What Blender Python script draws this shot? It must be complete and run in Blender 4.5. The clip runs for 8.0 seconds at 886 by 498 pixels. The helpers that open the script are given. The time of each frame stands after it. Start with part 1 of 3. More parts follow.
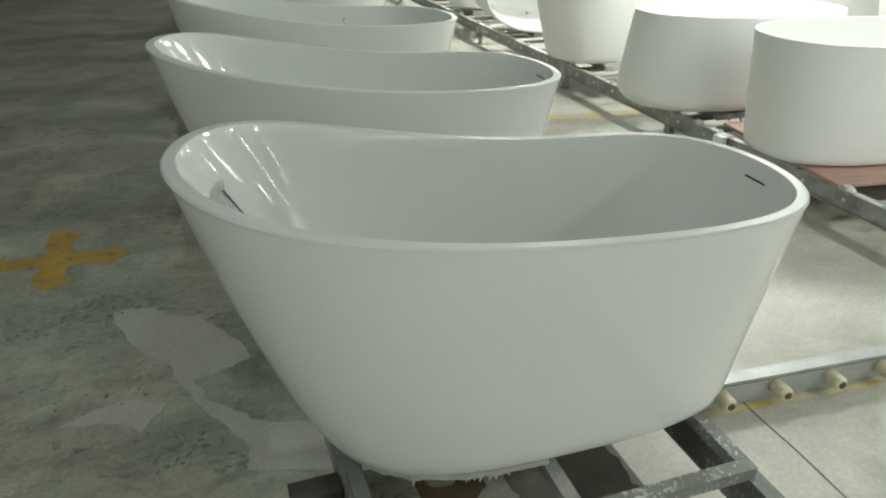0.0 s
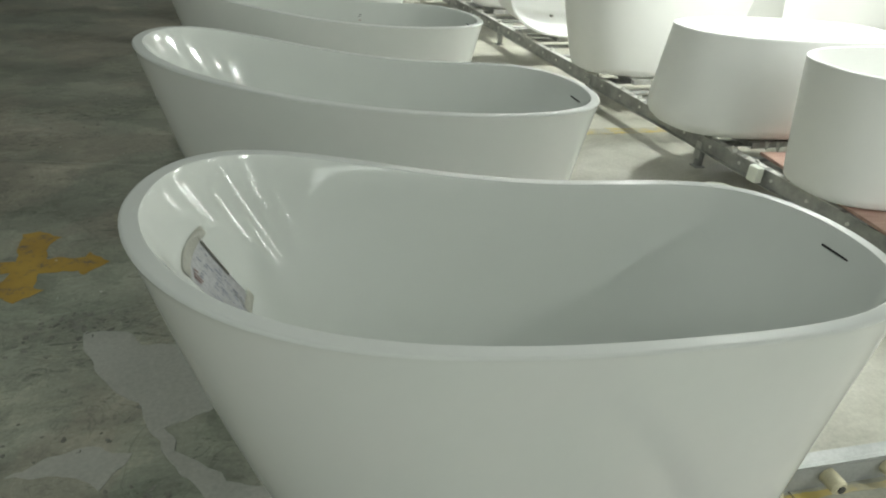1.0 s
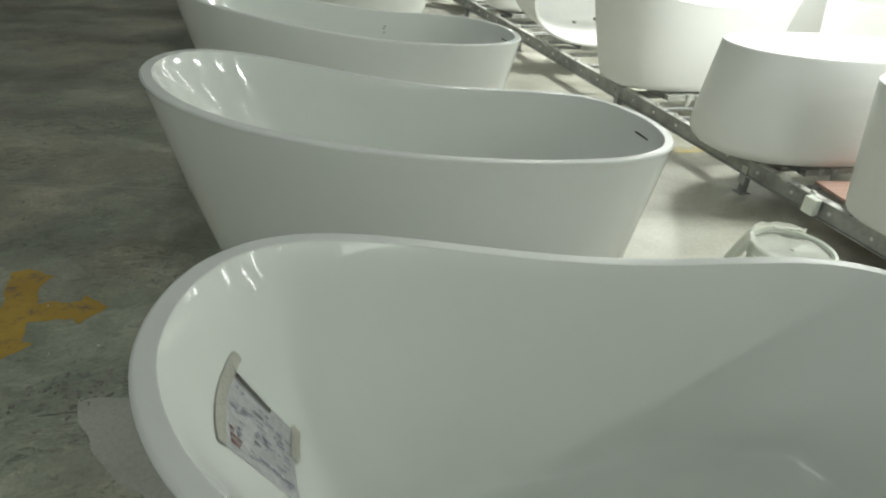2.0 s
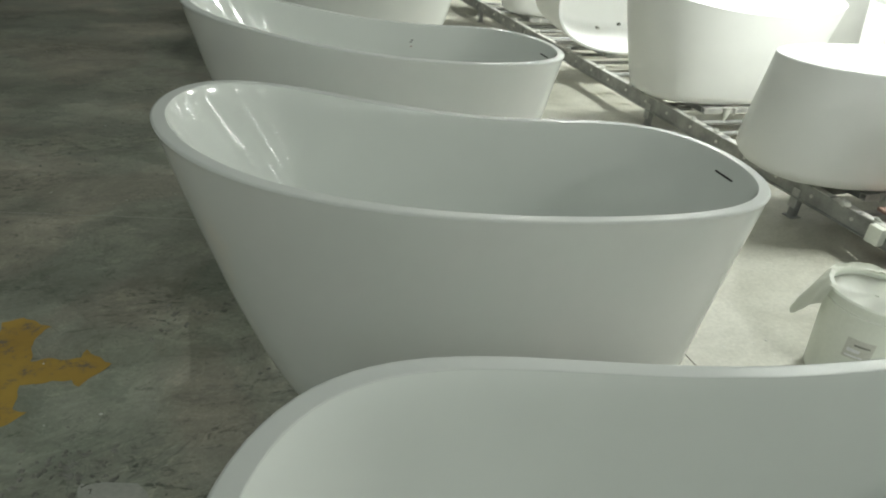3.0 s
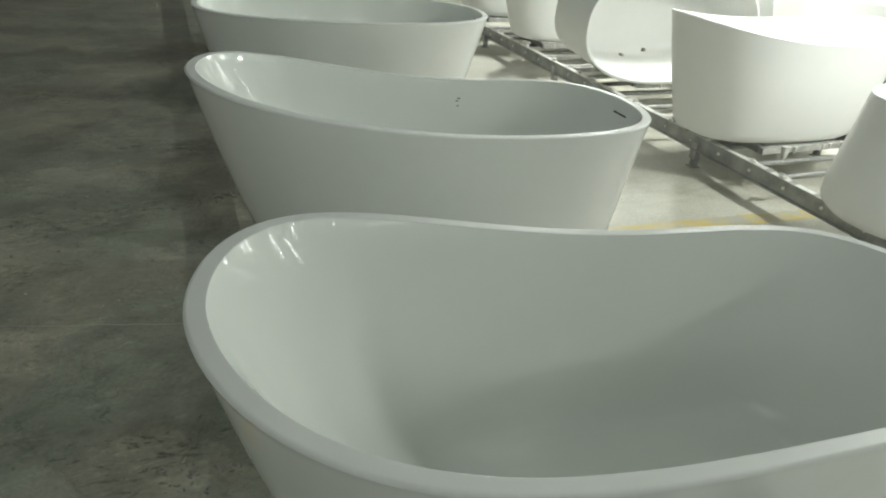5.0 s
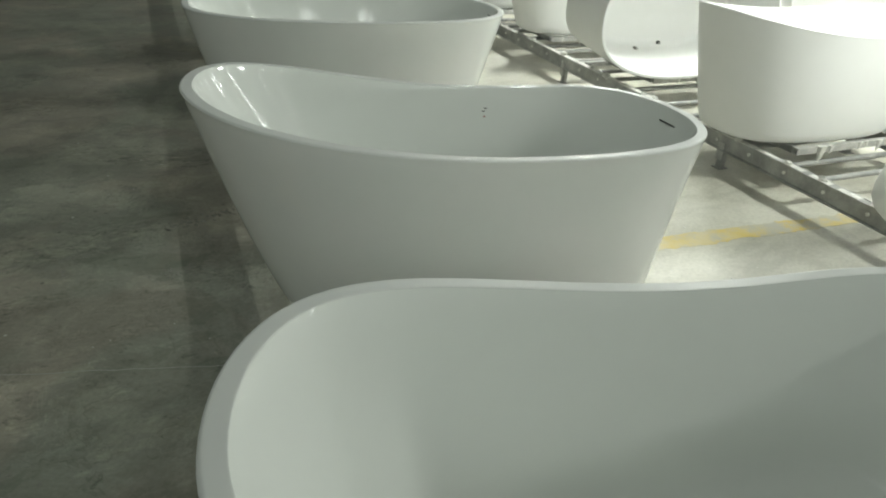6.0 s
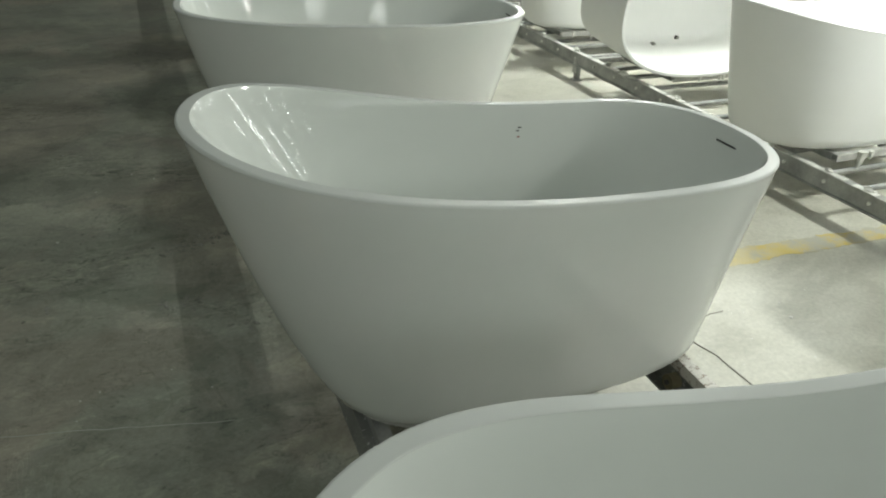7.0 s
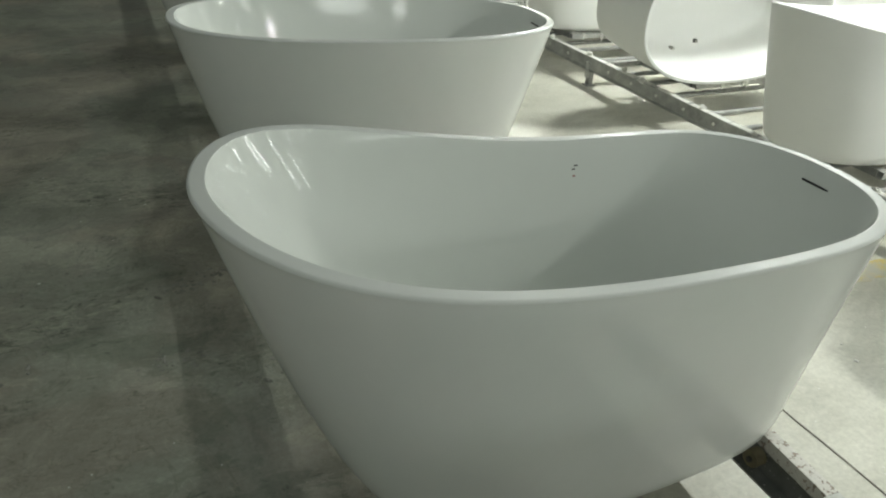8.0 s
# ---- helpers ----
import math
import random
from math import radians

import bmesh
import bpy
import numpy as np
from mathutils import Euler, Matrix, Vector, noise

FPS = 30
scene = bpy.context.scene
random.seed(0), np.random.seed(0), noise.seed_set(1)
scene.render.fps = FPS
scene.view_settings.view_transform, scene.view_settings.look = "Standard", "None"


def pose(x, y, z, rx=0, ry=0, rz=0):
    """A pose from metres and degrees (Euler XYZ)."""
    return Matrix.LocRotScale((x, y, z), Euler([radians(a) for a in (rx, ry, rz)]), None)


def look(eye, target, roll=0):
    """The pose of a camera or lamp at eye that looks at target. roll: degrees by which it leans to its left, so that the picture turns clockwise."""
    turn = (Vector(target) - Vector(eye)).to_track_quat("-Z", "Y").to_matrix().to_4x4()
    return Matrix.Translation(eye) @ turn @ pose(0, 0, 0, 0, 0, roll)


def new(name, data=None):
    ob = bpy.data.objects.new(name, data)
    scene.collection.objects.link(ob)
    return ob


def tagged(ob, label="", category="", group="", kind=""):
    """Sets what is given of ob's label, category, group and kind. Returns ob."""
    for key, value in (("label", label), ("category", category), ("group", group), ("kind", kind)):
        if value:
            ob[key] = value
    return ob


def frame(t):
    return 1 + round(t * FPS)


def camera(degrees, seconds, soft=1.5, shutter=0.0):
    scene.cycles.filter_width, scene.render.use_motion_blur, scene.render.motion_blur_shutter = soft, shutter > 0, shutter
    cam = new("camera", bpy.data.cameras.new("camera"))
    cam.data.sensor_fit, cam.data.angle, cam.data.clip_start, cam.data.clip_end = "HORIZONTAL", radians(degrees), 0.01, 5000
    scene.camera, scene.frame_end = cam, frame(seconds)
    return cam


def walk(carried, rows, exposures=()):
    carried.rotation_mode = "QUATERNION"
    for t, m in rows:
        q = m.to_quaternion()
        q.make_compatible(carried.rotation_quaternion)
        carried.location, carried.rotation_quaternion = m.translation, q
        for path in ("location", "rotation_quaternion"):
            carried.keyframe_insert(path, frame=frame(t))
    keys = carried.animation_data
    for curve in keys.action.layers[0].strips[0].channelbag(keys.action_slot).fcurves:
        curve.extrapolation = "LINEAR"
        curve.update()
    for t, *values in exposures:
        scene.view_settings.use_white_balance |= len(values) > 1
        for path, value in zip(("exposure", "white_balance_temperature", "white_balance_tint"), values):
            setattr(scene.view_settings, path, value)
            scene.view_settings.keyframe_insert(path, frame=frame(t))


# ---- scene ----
cam = camera(65.8, 8.0, 2.0)
PATH = [
    (0, (-0.2440, 0.2311, 1.5558), (0.3765, 1.8832, 0.6148), 1.20),
    (0.5, (-0.1825, 0.4118, 1.5536), (0.4451, 2.0605, 0.6114), 2.56),
    (1, (-0.1780, 0.5707, 1.5609), (0.4395, 2.2106, 0.5968), 4.84),
    (1.5, (-0.2000, 0.7840, 1.5718), (0.4239, 2.4160, 0.5985), 5.68),
    (3, (-0.2662, 1.3621, 1.5639), (0.3626, 2.9868, 0.5815), 5.81),
    (3.5, (-0.3153, 1.5678, 1.5710), (0.3224, 3.1809, 0.5753), 5.52),
    (4, (-0.3672, 1.7108, 1.5745), (0.2805, 3.3145, 0.5702), 5.36),
    (4.5, (-0.3521, 1.8932, 1.5846), (0.3201, 3.5186, 0.6326), 4.93),
    (6, (-0.3558, 2.4036, 1.5602), (0.3407, 4.0029, 0.5819), 3.78),
    (6.5, (-0.3540, 2.5730, 1.5398), (0.3471, 4.1564, 0.5391), 3.47),
    (7, (-0.3453, 2.7350, 1.5582), (0.3621, 4.3111, 0.5505), 3.52),
    (7.5, (-0.3452, 2.8949, 1.5494), (0.3720, 4.4667, 0.5419), 3.53),
    (8, (-0.3667, 3.1097, 1.5578), (0.3758, 4.6586, 0.5334), 3.73),
]
walk(cam, [(t, look(eye, target, roll)) for t, eye, target, roll in PATH], [(0, -0.15), (1.5, -0.18), (3.2, -0.21), (6.3, -0.21), (8, -0.30)])

# ---- world and light ----
world = bpy.data.worlds.new("hall_daylight")
scene.world = world
world.use_nodes = True
wt = world.node_tree
sky = wt.nodes.new("ShaderNodeTexSky")
sky.sky_type, sky.sun_disc = "NISHITA", False
sky.sun_elevation, sky.sun_rotation = radians(38), radians(90)
wt.nodes["Background"].inputs["Strength"].default_value = 0.1
wt.links.new(sky.outputs["Color"], wt.nodes["Background"].inputs["Color"])
scene.view_settings.exposure = 0.0

WIN_X = 6.6                                    # side wall with narrow slits, unseen, added to mirror as streaks in basins
SLITS = ((1.5, 2.0), (1.4, 3.0), (1.6, 2.3), (2.3, 2.8), (1.3, 1.8), (1.5, 2.9), (2.0, 2.4), (1.4, 2.2))
STREAK_SLITS = [(-3.4 + 1.35 * k + 0.45 * math.sin(k * 2.4), 0.11) + SLITS[k * 3 % 8] for k in range(14)]  # centre along the wall, width, sill, head
CEIL = 5.6
# roof openings out of view, added as soft fill light
ROOF_FILLS = [(-3.0, -4.7), (-3.0, 0.5), (1.6, 7.0)]


def area_lamp(name, where, target, sx, sy, watts, colour):
    lamp = bpy.data.lights.new(name, "AREA")
    lamp.shape, lamp.size, lamp.size_y, lamp.energy, lamp.color = "RECTANGLE", sx, sy, watts, colour
    ob = new(name, lamp)
    ob.matrix_world = look(where, target)
    return ob


for cy, w, z0, z1 in STREAK_SLITS:
    zc = (z0 + z1) / 2
    area_lamp("slit_streak_light", (WIN_X - 0.02, cy, zc), (WIN_X - 3, cy, zc - 1.2), w, z1 - z0, 11.5 * (z1 - z0), (0.935, 1.0, 0.95))
for sx, sy in ROOF_FILLS:
    area_lamp("roof_fill_light", (sx, sy, CEIL - 0.02), (sx, sy, 0), 1.0, 4.0, 32 if sx > 0 else 90 if sy < 0 else 68, (0.935, 1.0, 0.95))

FILL_GAP = (-0.6, 6.4, 0.05, 1.1)                 # unseen low opening added for front fill light: from, to, sill, head
area_lamp("front_fill_light", ((FILL_GAP[0] + FILL_GAP[1]) / 2, -6.95, (FILL_GAP[2] + FILL_GAP[3]) / 2), ((FILL_GAP[0] + FILL_GAP[1]) / 2, 5, 0.7), FILL_GAP[1] - FILL_GAP[0], FILL_GAP[3] - FILL_GAP[2], 145, (0.935, 1.0, 0.95))

PENDANTS = [(1.80, -0.85), (0.86, -0.95)]       # two small flat lamps over the head of the row, added for mirrored patches
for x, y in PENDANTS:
    area_lamp("added_pendant_light", (x, y, 2.72), (x - 0.3, y + 3, 1.7), 0.40, 0.20, 3.4, (0.955, 1.0, 0.95))

TUBE_X, TUBE_Z = 3.75, 2.45                    # line of tube lamps over the far rack
TUBES = [-0.15 + 2.0 * k for k in range(6)]
for y in TUBES:
    area_lamp("tube_light", (TUBE_X, y, TUBE_Z - 0.04), (TUBE_X, y, 0), 0.10, 0.45, 50 if y < 0 else 14 if y < 2 else 82 if y < 5 else 84 if y < 7 else 106, (0.955, 1.0, 0.93))

# ---- materials ----
def material(name):
    m = bpy.data.materials.new(name)
    m.use_nodes = True
    return m, m.node_tree, m.node_tree.nodes["Principled BSDF"]


def noise_node(tree, scale, detail=5.0, rough=0.55, vec=None, stretch=None):
    n = tree.nodes.new("ShaderNodeTexNoise")
    n.inputs["Scale"].default_value, n.inputs["Detail"].default_value, n.inputs["Roughness"].default_value = scale, detail, rough
    co = tree.nodes.new("ShaderNodeTexCoord")
    src = co.outputs["Object"]
    if vec:
        src = vec
    if stretch:
        mp = tree.nodes.new("ShaderNodeMapping")
        mp.inputs["Scale"].default_value = stretch
        tree.links.new(src, mp.inputs["Vector"])
        src = mp.outputs["Vector"]
    tree.links.new(src, n.inputs["Vector"])
    return n


def ramp(tree, fac, stops):
    r = tree.nodes.new("ShaderNodeValToRGB")
    el = r.color_ramp.elements
    while len(el) < len(stops):
        el.new(0.5)
    for e, (pos, col) in zip(el, stops):
        e.position, e.color = pos, (*col, 1) if len(col) == 3 else col
    tree.links.new(fac, r.inputs["Fac"])
    return r


def mix(tree, fac, a, b, kind="MIX"):
    m = tree.nodes.new("ShaderNodeMix")
    m.data_type, m.blend_type = "RGBA", kind
    for sock, val in ((m.inputs[0], fac), (m.inputs[6], a), (m.inputs[7], b)):
        if hasattr(val, "is_linked"):
            tree.links.new(val, sock)
        else:
            sock.default_value = val if isinstance(val, float) else (*val, 1)
    return m.outputs[2]


def bump(tree, bsdf, height, strength, dist):
    b = tree.nodes.new("ShaderNodeBump")
    b.inputs["Strength"].default_value, b.inputs["Distance"].default_value = strength, dist
    tree.links.new(height, b.inputs["Height"])
    tree.links.new(b.outputs["Normal"], bsdf.inputs["Normal"])


def grey(v, tint=(1, 1, 1)):
    return tuple(v * t for t in tint)


def worn(name, lo, hi, scale, rough=(0.4, 0.6), metal=0.0, bumped=0.1, dist=0.002, stretch=None, coat=0.0, grain=(0.86, 1.06)):
    """A surface with coarse stains and fine grain between two colours."""
    m, t, b = material(name)
    big, fine = noise_node(t, scale, 4, 0.6, None, stretch), noise_node(t, scale * 14, 4, 0.6, None, stretch)
    c1 = ramp(t, big.outputs["Fac"], [(0.3, lo), (0.7, hi)])
    c2 = ramp(t, fine.outputs["Fac"], [(0.3, (grain[0],) * 3), (0.7, (grain[1],) * 3)])
    t.links.new(mix(t, 1.0, c1.outputs["Color"], c2.outputs["Color"], "MULTIPLY"), b.inputs["Base Color"])
    rr = ramp(t, fine.outputs["Fac"], [(0.3, grey(rough[0])), (0.7, grey(rough[1]))])
    t.links.new(rr.outputs["Color"], b.inputs["Roughness"])
    b.inputs["Metallic"].default_value = metal
    b.inputs["Coat Weight"].default_value = coat
    if bumped:
        bump(t, b, fine.outputs["Fac"], bumped, dist)
    return m


M_TUB = worn("white_gelcoat", (0.722, 0.748, 0.710), (0.738, 0.758, 0.722), 0.8, (0.05, 0.09), 0, 0, grain=(0.985, 1.0))
M_TUB.node_tree.nodes["Principled BSDF"].inputs["Specular IOR Level"].default_value = 0.36
M_SATIN = worn("white_gelcoat_outside", (0.716, 0.748, 0.708), (0.752, 0.750, 0.722), 1.6, (0.05, 0.08), 0, 0, grain=(0.985, 1.0))
M_RIM = worn("satin_white_rim", (0.61, 0.632, 0.602), (0.64, 0.657, 0.627), 0.8, (0.32, 0.42), 0, 0, grain=(0.985, 1.0))
M_RIM.node_tree.nodes["Principled BSDF"].inputs["Specular IOR Level"].default_value = 0.2
M_STICKER = worn("grey_sticker_paper", (0.60, 0.60, 0.54), (0.67, 0.67, 0.61), 12, (0.5, 0.6), 0, 0)
M_MATT = worn("matt_white_stone_resin", (0.79, 0.795, 0.775), (0.81, 0.815, 0.795), 1.0, (0.42, 0.5), 0, 0, grain=(0.985, 1.0))
M_SLOT = worn("dark_slot", (0.01, 0.011, 0.01), (0.02, 0.02, 0.02), 20, (0.4, 0.6), 0, 0)
M_STEEL = worn("splashed_galvanised_steel", (0.26, 0.265, 0.255), (0.47, 0.47, 0.45), 9, (0.35, 0.6), 0.45, 0.2)
M_DARKSTEEL = worn("dark_dirty_steel", (0.05, 0.05, 0.045), (0.12, 0.12, 0.11), 8, (0.45, 0.7), 0.4, 0.2)


def splashed(name, base, crust, cover, tintscale=6):
    """Dark steel under sharp-edged flecks of dried resin."""
    m, t, b = material(name)
    fleck, tone, fine = noise_node(t, 75, 3, 0.6), noise_node(t, tintscale, 4, 0.6), noise_node(t, 160, 3, 0.6)
    steel = ramp(t, tone.outputs["Fac"], [(0.3, grey(0.7, base)), (0.7, grey(1.35, base))])
    add = t.nodes.new("ShaderNodeMath")
    add.operation = "MULTIPLY_ADD"
    add.inputs[1].default_value = 0.5
    t.links.new(tone.outputs["Fac"], add.inputs[0])
    t.links.new(fleck.outputs["Fac"], add.inputs[2])
    mask = ramp(t, add.outputs[0], [(cover, (0, 0, 0)), (cover + 0.03, (1, 1, 1))])
    white = ramp(t, fine.outputs["Fac"], [(0.3, grey(0.85, crust)), (0.7, crust)])
    t.links.new(mix(t, mask.outputs["Color"], steel.outputs["Color"], white.outputs["Color"]), b.inputs["Base Color"])
    b.inputs["Roughness"].default_value = 0.55
    b.inputs["Metallic"].default_value = 0.15
    bump(t, b, mask.outputs["Color"], 0.5, 0.003)
    return m


M_SPLASH = splashed("steel_with_resin_flecks", (0.21, 0.215, 0.20), (0.58, 0.575, 0.54), 0.875)
M_CRUST = splashed("steel_under_thick_resin_crust", (0.24, 0.235, 0.215), (0.68, 0.67, 0.63), 0.68)
M_PALESTEEL = worn("pale_resin_smeared_steel", (0.38, 0.38, 0.36), (0.60, 0.60, 0.57), 14, (0.4, 0.6), 0.1, 0.15)
M_RUSTCRUST = splashed("rusty_steel_under_chalky_crust", (0.25, 0.205, 0.165), (0.64, 0.62, 0.57), 0.70)
M_RESIN = worn("dried_white_resin", (0.62, 0.62, 0.58), (0.78, 0.78, 0.74), 40, (0.4, 0.6), 0, 0.3)
M_TAPE = worn("cream_masking_tape", (0.72, 0.715, 0.64), (0.76, 0.755, 0.69), 12, (0.5, 0.6), 0, 0.05)
M_PAPER = worn("white_paper", (0.80, 0.80, 0.81), (0.85, 0.85, 0.86), 8, (0.7, 0.8), 0, 0.05)
M_INK = worn("blue_grey_ink", (0.42, 0.44, 0.53), (0.66, 0.67, 0.72), 60, (0.6, 0.7), 0, 0)
M_INKRED = worn("dull_red_ink", (0.38, 0.22, 0.20), (0.50, 0.32, 0.30), 60, (0.6, 0.7), 0, 0)
M_BLACK = worn("black_ink", (0.02, 0.022, 0.02), (0.05, 0.05, 0.05), 60, (0.5, 0.6), 0, 0)
M_RUST = worn("rusty_stain", (0.12, 0.085, 0.05), (0.19, 0.13, 0.07), 9, (0.6, 0.8), 0, 0.1)
M_GALV = worn("galvanised_steel", (0.36, 0.375, 0.37), (0.48, 0.495, 0.49), 6, (0.42, 0.55), 0.4, 0.05)
M_PLASTIC = worn("cream_plastic", (0.62, 0.58, 0.40), (0.72, 0.67, 0.48), 30, (0.4, 0.55), 0, 0.05)
M_BUCKET = worn("white_bucket_plastic", (0.78, 0.81, 0.73), (0.84, 0.86, 0.78), 5, (0.3, 0.45), 0, 0.02, grain=(0.95, 1.0))
# roller plastic with the shade under the carts put into its colour
M_SHADEPLASTIC = worn("shaded_brown_plastic", (0.10, 0.085, 0.05), (0.20, 0.17, 0.10), 20, (0.5, 0.7), 0, 0.1)
M_FILM = worn("plastic_film", (0.78, 0.80, 0.72), (0.84, 0.85, 0.78), 5, (0.3, 0.4), 0, 0.02, grain=(0.96, 1.0))
M_BOARD = worn("pinkish_plywood", (0.36, 0.22, 0.18), (0.48, 0.32, 0.26), 6, (0.6, 0.8), 0, 0.1, 0.002, (1, 8, 1))
M_WALL = worn("painted_wall", (0.55, 0.56, 0.53), (0.66, 0.66, 0.63), 1.5, (0.7, 0.85), 0, 0.1)
M_CEIL = worn("roof_sheet", (0.42, 0.43, 0.42), (0.52, 0.53, 0.52), 1.2, (0.6, 0.8), 0, 0.05)


def yellow_material():
    m, t, b = material("worn_yellow_paint")
    wear, tone = noise_node(t, 16, 6, 0.75), noise_node(t, 4, 4, 0.6)
    paint = ramp(t, tone.outputs["Fac"], [(0.3, (0.32, 0.195, 0.04)), (0.7, (0.44, 0.29, 0.056))])
    holes = ramp(t, wear.outputs["Fac"], [(0.34, (1, 1, 1)), (0.48, (0, 0, 0))])
    t.links.new(mix(t, holes.outputs["Color"], paint.outputs["Color"], (0.16, 0.13, 0.10)), b.inputs["Base Color"])
    b.inputs["Roughness"].default_value = 0.6
    bump(t, b, wear.outputs["Fac"], 0.3, 0.002)
    return m


M_YELLOW = yellow_material()


def faded_yellow():
    m, t, b = material("faded_dusty_yellow_paint")
    wear, tone = noise_node(t, 5, 6, 0.75), noise_node(t, 2.2, 4, 0.6)
    paint = ramp(t, tone.outputs["Fac"], [(0.38, (0.62, 0.47, 0.10)), (0.60, (0.58, 0.52, 0.33))])
    holes = ramp(t, wear.outputs["Fac"], [(0.37, (1, 1, 1)), (0.53, (0, 0, 0))])
    t.links.new(mix(t, holes.outputs["Color"], paint.outputs["Color"], (0.46, 0.45, 0.38)), b.inputs["Base Color"])
    b.inputs["Roughness"].default_value = 0.65
    return m


M_FADED = faded_yellow()
M_DARKBROWN = worn("dark_brown_floor", (0.11, 0.10, 0.085), (0.20, 0.185, 0.155), 7, (0.5, 0.7), 0, 0.2)
M_LUMP = worn("rough_grey_cement", (0.13, 0.13, 0.112), (0.33, 0.33, 0.29), 18, (0.5, 0.8), 0, 0.3)
M_PATCH = worn("grey_cement_spill", (0.43, 0.435, 0.39), (0.50, 0.505, 0.455), 5, (0.35, 0.5), 0, 0.1)


def floor_material():
    m, t, b = material("dusty_concrete")
    times = lambda p, q: mix(t, 1.0, p, q, "MULTIPLY")
    big, mid, fine = noise_node(t, 0.55, 5, 0.6), noise_node(t, 3.0, 8, 0.75, None, (1, 1.25, 1)), noise_node(t, 55, 4, 0.7)
    mid.inputs["Distortion"].default_value = 0.7
    scuff = noise_node(t, 11.0, 8, 0.75, None, (1.0, 1.7, 1))
    scuff.inputs["Distortion"].default_value = 1.0
    dark = ramp(t, mid.outputs["Fac"], [(0.32, (0.175, 0.175, 0.150)), (0.43, (0.250, 0.248, 0.213)), (0.55, (0.302, 0.300, 0.258)), (0.68, (0.39, 0.383, 0.335))])
    pits = ramp(t, scuff.outputs["Fac"], [(0.33, (0.52, 0.55, 0.53)), (0.41, (1.0, 1.0, 1.0)), (0.60, (1.0, 1.0, 1.0)), (0.68, (1.28, 1.26, 1.22))])
    # thin trowelled coats with hard, wandering edges, some of them greenish
    coats = noise_node(t, 1.5, 7, 0.62, None, (1.0, 1.5, 1))
    coats.inputs["Distortion"].default_value = 0.4
    coat = ramp(t, coats.outputs["Fac"], [(0.425, (0.80, 0.83, 0.81)), (0.44, (0.97, 0.98, 0.97)), (0.555, (1.0, 1.0, 1.0)), (0.57, (1.16, 1.15, 1.13))])
    smear = ramp(t, coats.outputs["Fac"], [(0.39, (0.78, 0.78, 0.75)), (0.46, (0.91, 0.91, 0.89)), (0.54, (0.98, 0.98, 0.97)), (0.60, (1.05, 1.05, 1.05))])
    greens = noise_node(t, 0.95, 6, 0.6, None, (1.2, 1.0, 1))
    greens.inputs["Distortion"].default_value = 0.5
    green = ramp(t, greens.outputs["Fac"], [(0.46, (1.03, 1.005, 0.985)), (0.52, (0.965, 1.0, 0.98)), (0.64, (0.98, 1.03, 1.0))])
    # rough torn places: dark pits and edges gathered in islands
    rough_at = noise_node(t, 1.9, 5, 0.65, None, (0.55, 1.3, 1))
    islands = ramp(t, rough_at.outputs["Fac"], [(0.50, (0, 0, 0)), (0.62, (1, 1, 1))])
    torn = noise_node(t, 17.0, 6, 0.7, None, (0.7, 1.6, 1))
    torn.inputs["Distortion"].default_value = 1.6
    tear = ramp(t, torn.outputs["Fac"], [(0.40, (0.46, 0.49, 0.47)), (0.455, (1.0, 1.0, 1.0)), (0.56, (1.0, 1.0, 1.0)), (0.61, (1.3, 1.28, 1.24))])
    tears = mix(t, islands.outputs["Color"], (1.0, 1.0, 1.0), tear.outputs["Color"])
    # thin drag marks along the contour of a slow wave
    drag = noise_node(t, 2.3, 5, 0.6, None, (1.0, 0.8, 1))
    drag.inputs["Distortion"].default_value = 0.9
    lines = ramp(t, drag.outputs["Fac"], [(0.488, (1.0, 1.0, 1.0)), (0.494, (0.72, 0.74, 0.73)), (0.500, (1.0, 1.0, 1.0)), (0.535, (1.0, 1.0, 1.0)), (0.539, (1.22, 1.21, 1.18)), (0.543, (1.0, 1.0, 1.0))])
    pale = ramp(t, mid.outputs["Fac"], [(0.30, (0.46, 0.45, 0.385)), (0.5, (0.545, 0.535, 0.465)), (0.70, (0.60, 0.59, 0.515))])
    tint = ramp(t, big.outputs["Fac"], [(0.38, (0.89, 0.92, 0.90)), (0.62, (1.08, 1.065, 1.035))])
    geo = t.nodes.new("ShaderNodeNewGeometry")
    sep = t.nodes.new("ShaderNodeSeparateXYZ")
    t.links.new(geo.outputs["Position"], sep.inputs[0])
    add = t.nodes.new("ShaderNodeMath")
    add.operation = "ADD"
    t.links.new(sep.outputs["X"], add.inputs[0])
    t.links.new(mid.outputs["Fac"], add.inputs[1])
    dust = ramp(t, add.outputs[0], [(0.7, (0, 0, 0)), (1.0, (1, 1, 1))])
    dust.color_ramp.interpolation = "EASE"
    # near end's cement tone, lightened in colour to make up for missing light
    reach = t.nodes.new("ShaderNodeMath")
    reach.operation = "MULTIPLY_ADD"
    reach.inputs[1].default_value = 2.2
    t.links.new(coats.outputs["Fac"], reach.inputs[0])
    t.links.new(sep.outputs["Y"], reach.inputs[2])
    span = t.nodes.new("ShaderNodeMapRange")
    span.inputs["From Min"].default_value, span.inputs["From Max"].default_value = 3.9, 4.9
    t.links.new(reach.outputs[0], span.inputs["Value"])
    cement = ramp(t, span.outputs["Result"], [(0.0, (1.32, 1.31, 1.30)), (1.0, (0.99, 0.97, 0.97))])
    spots = ramp(t, fine.outputs["Fac"], [(0.3, (0.86, 0.86, 0.86)), (0.7, (1.10, 1.10, 1.10))])
    ground = dark.outputs["Color"]
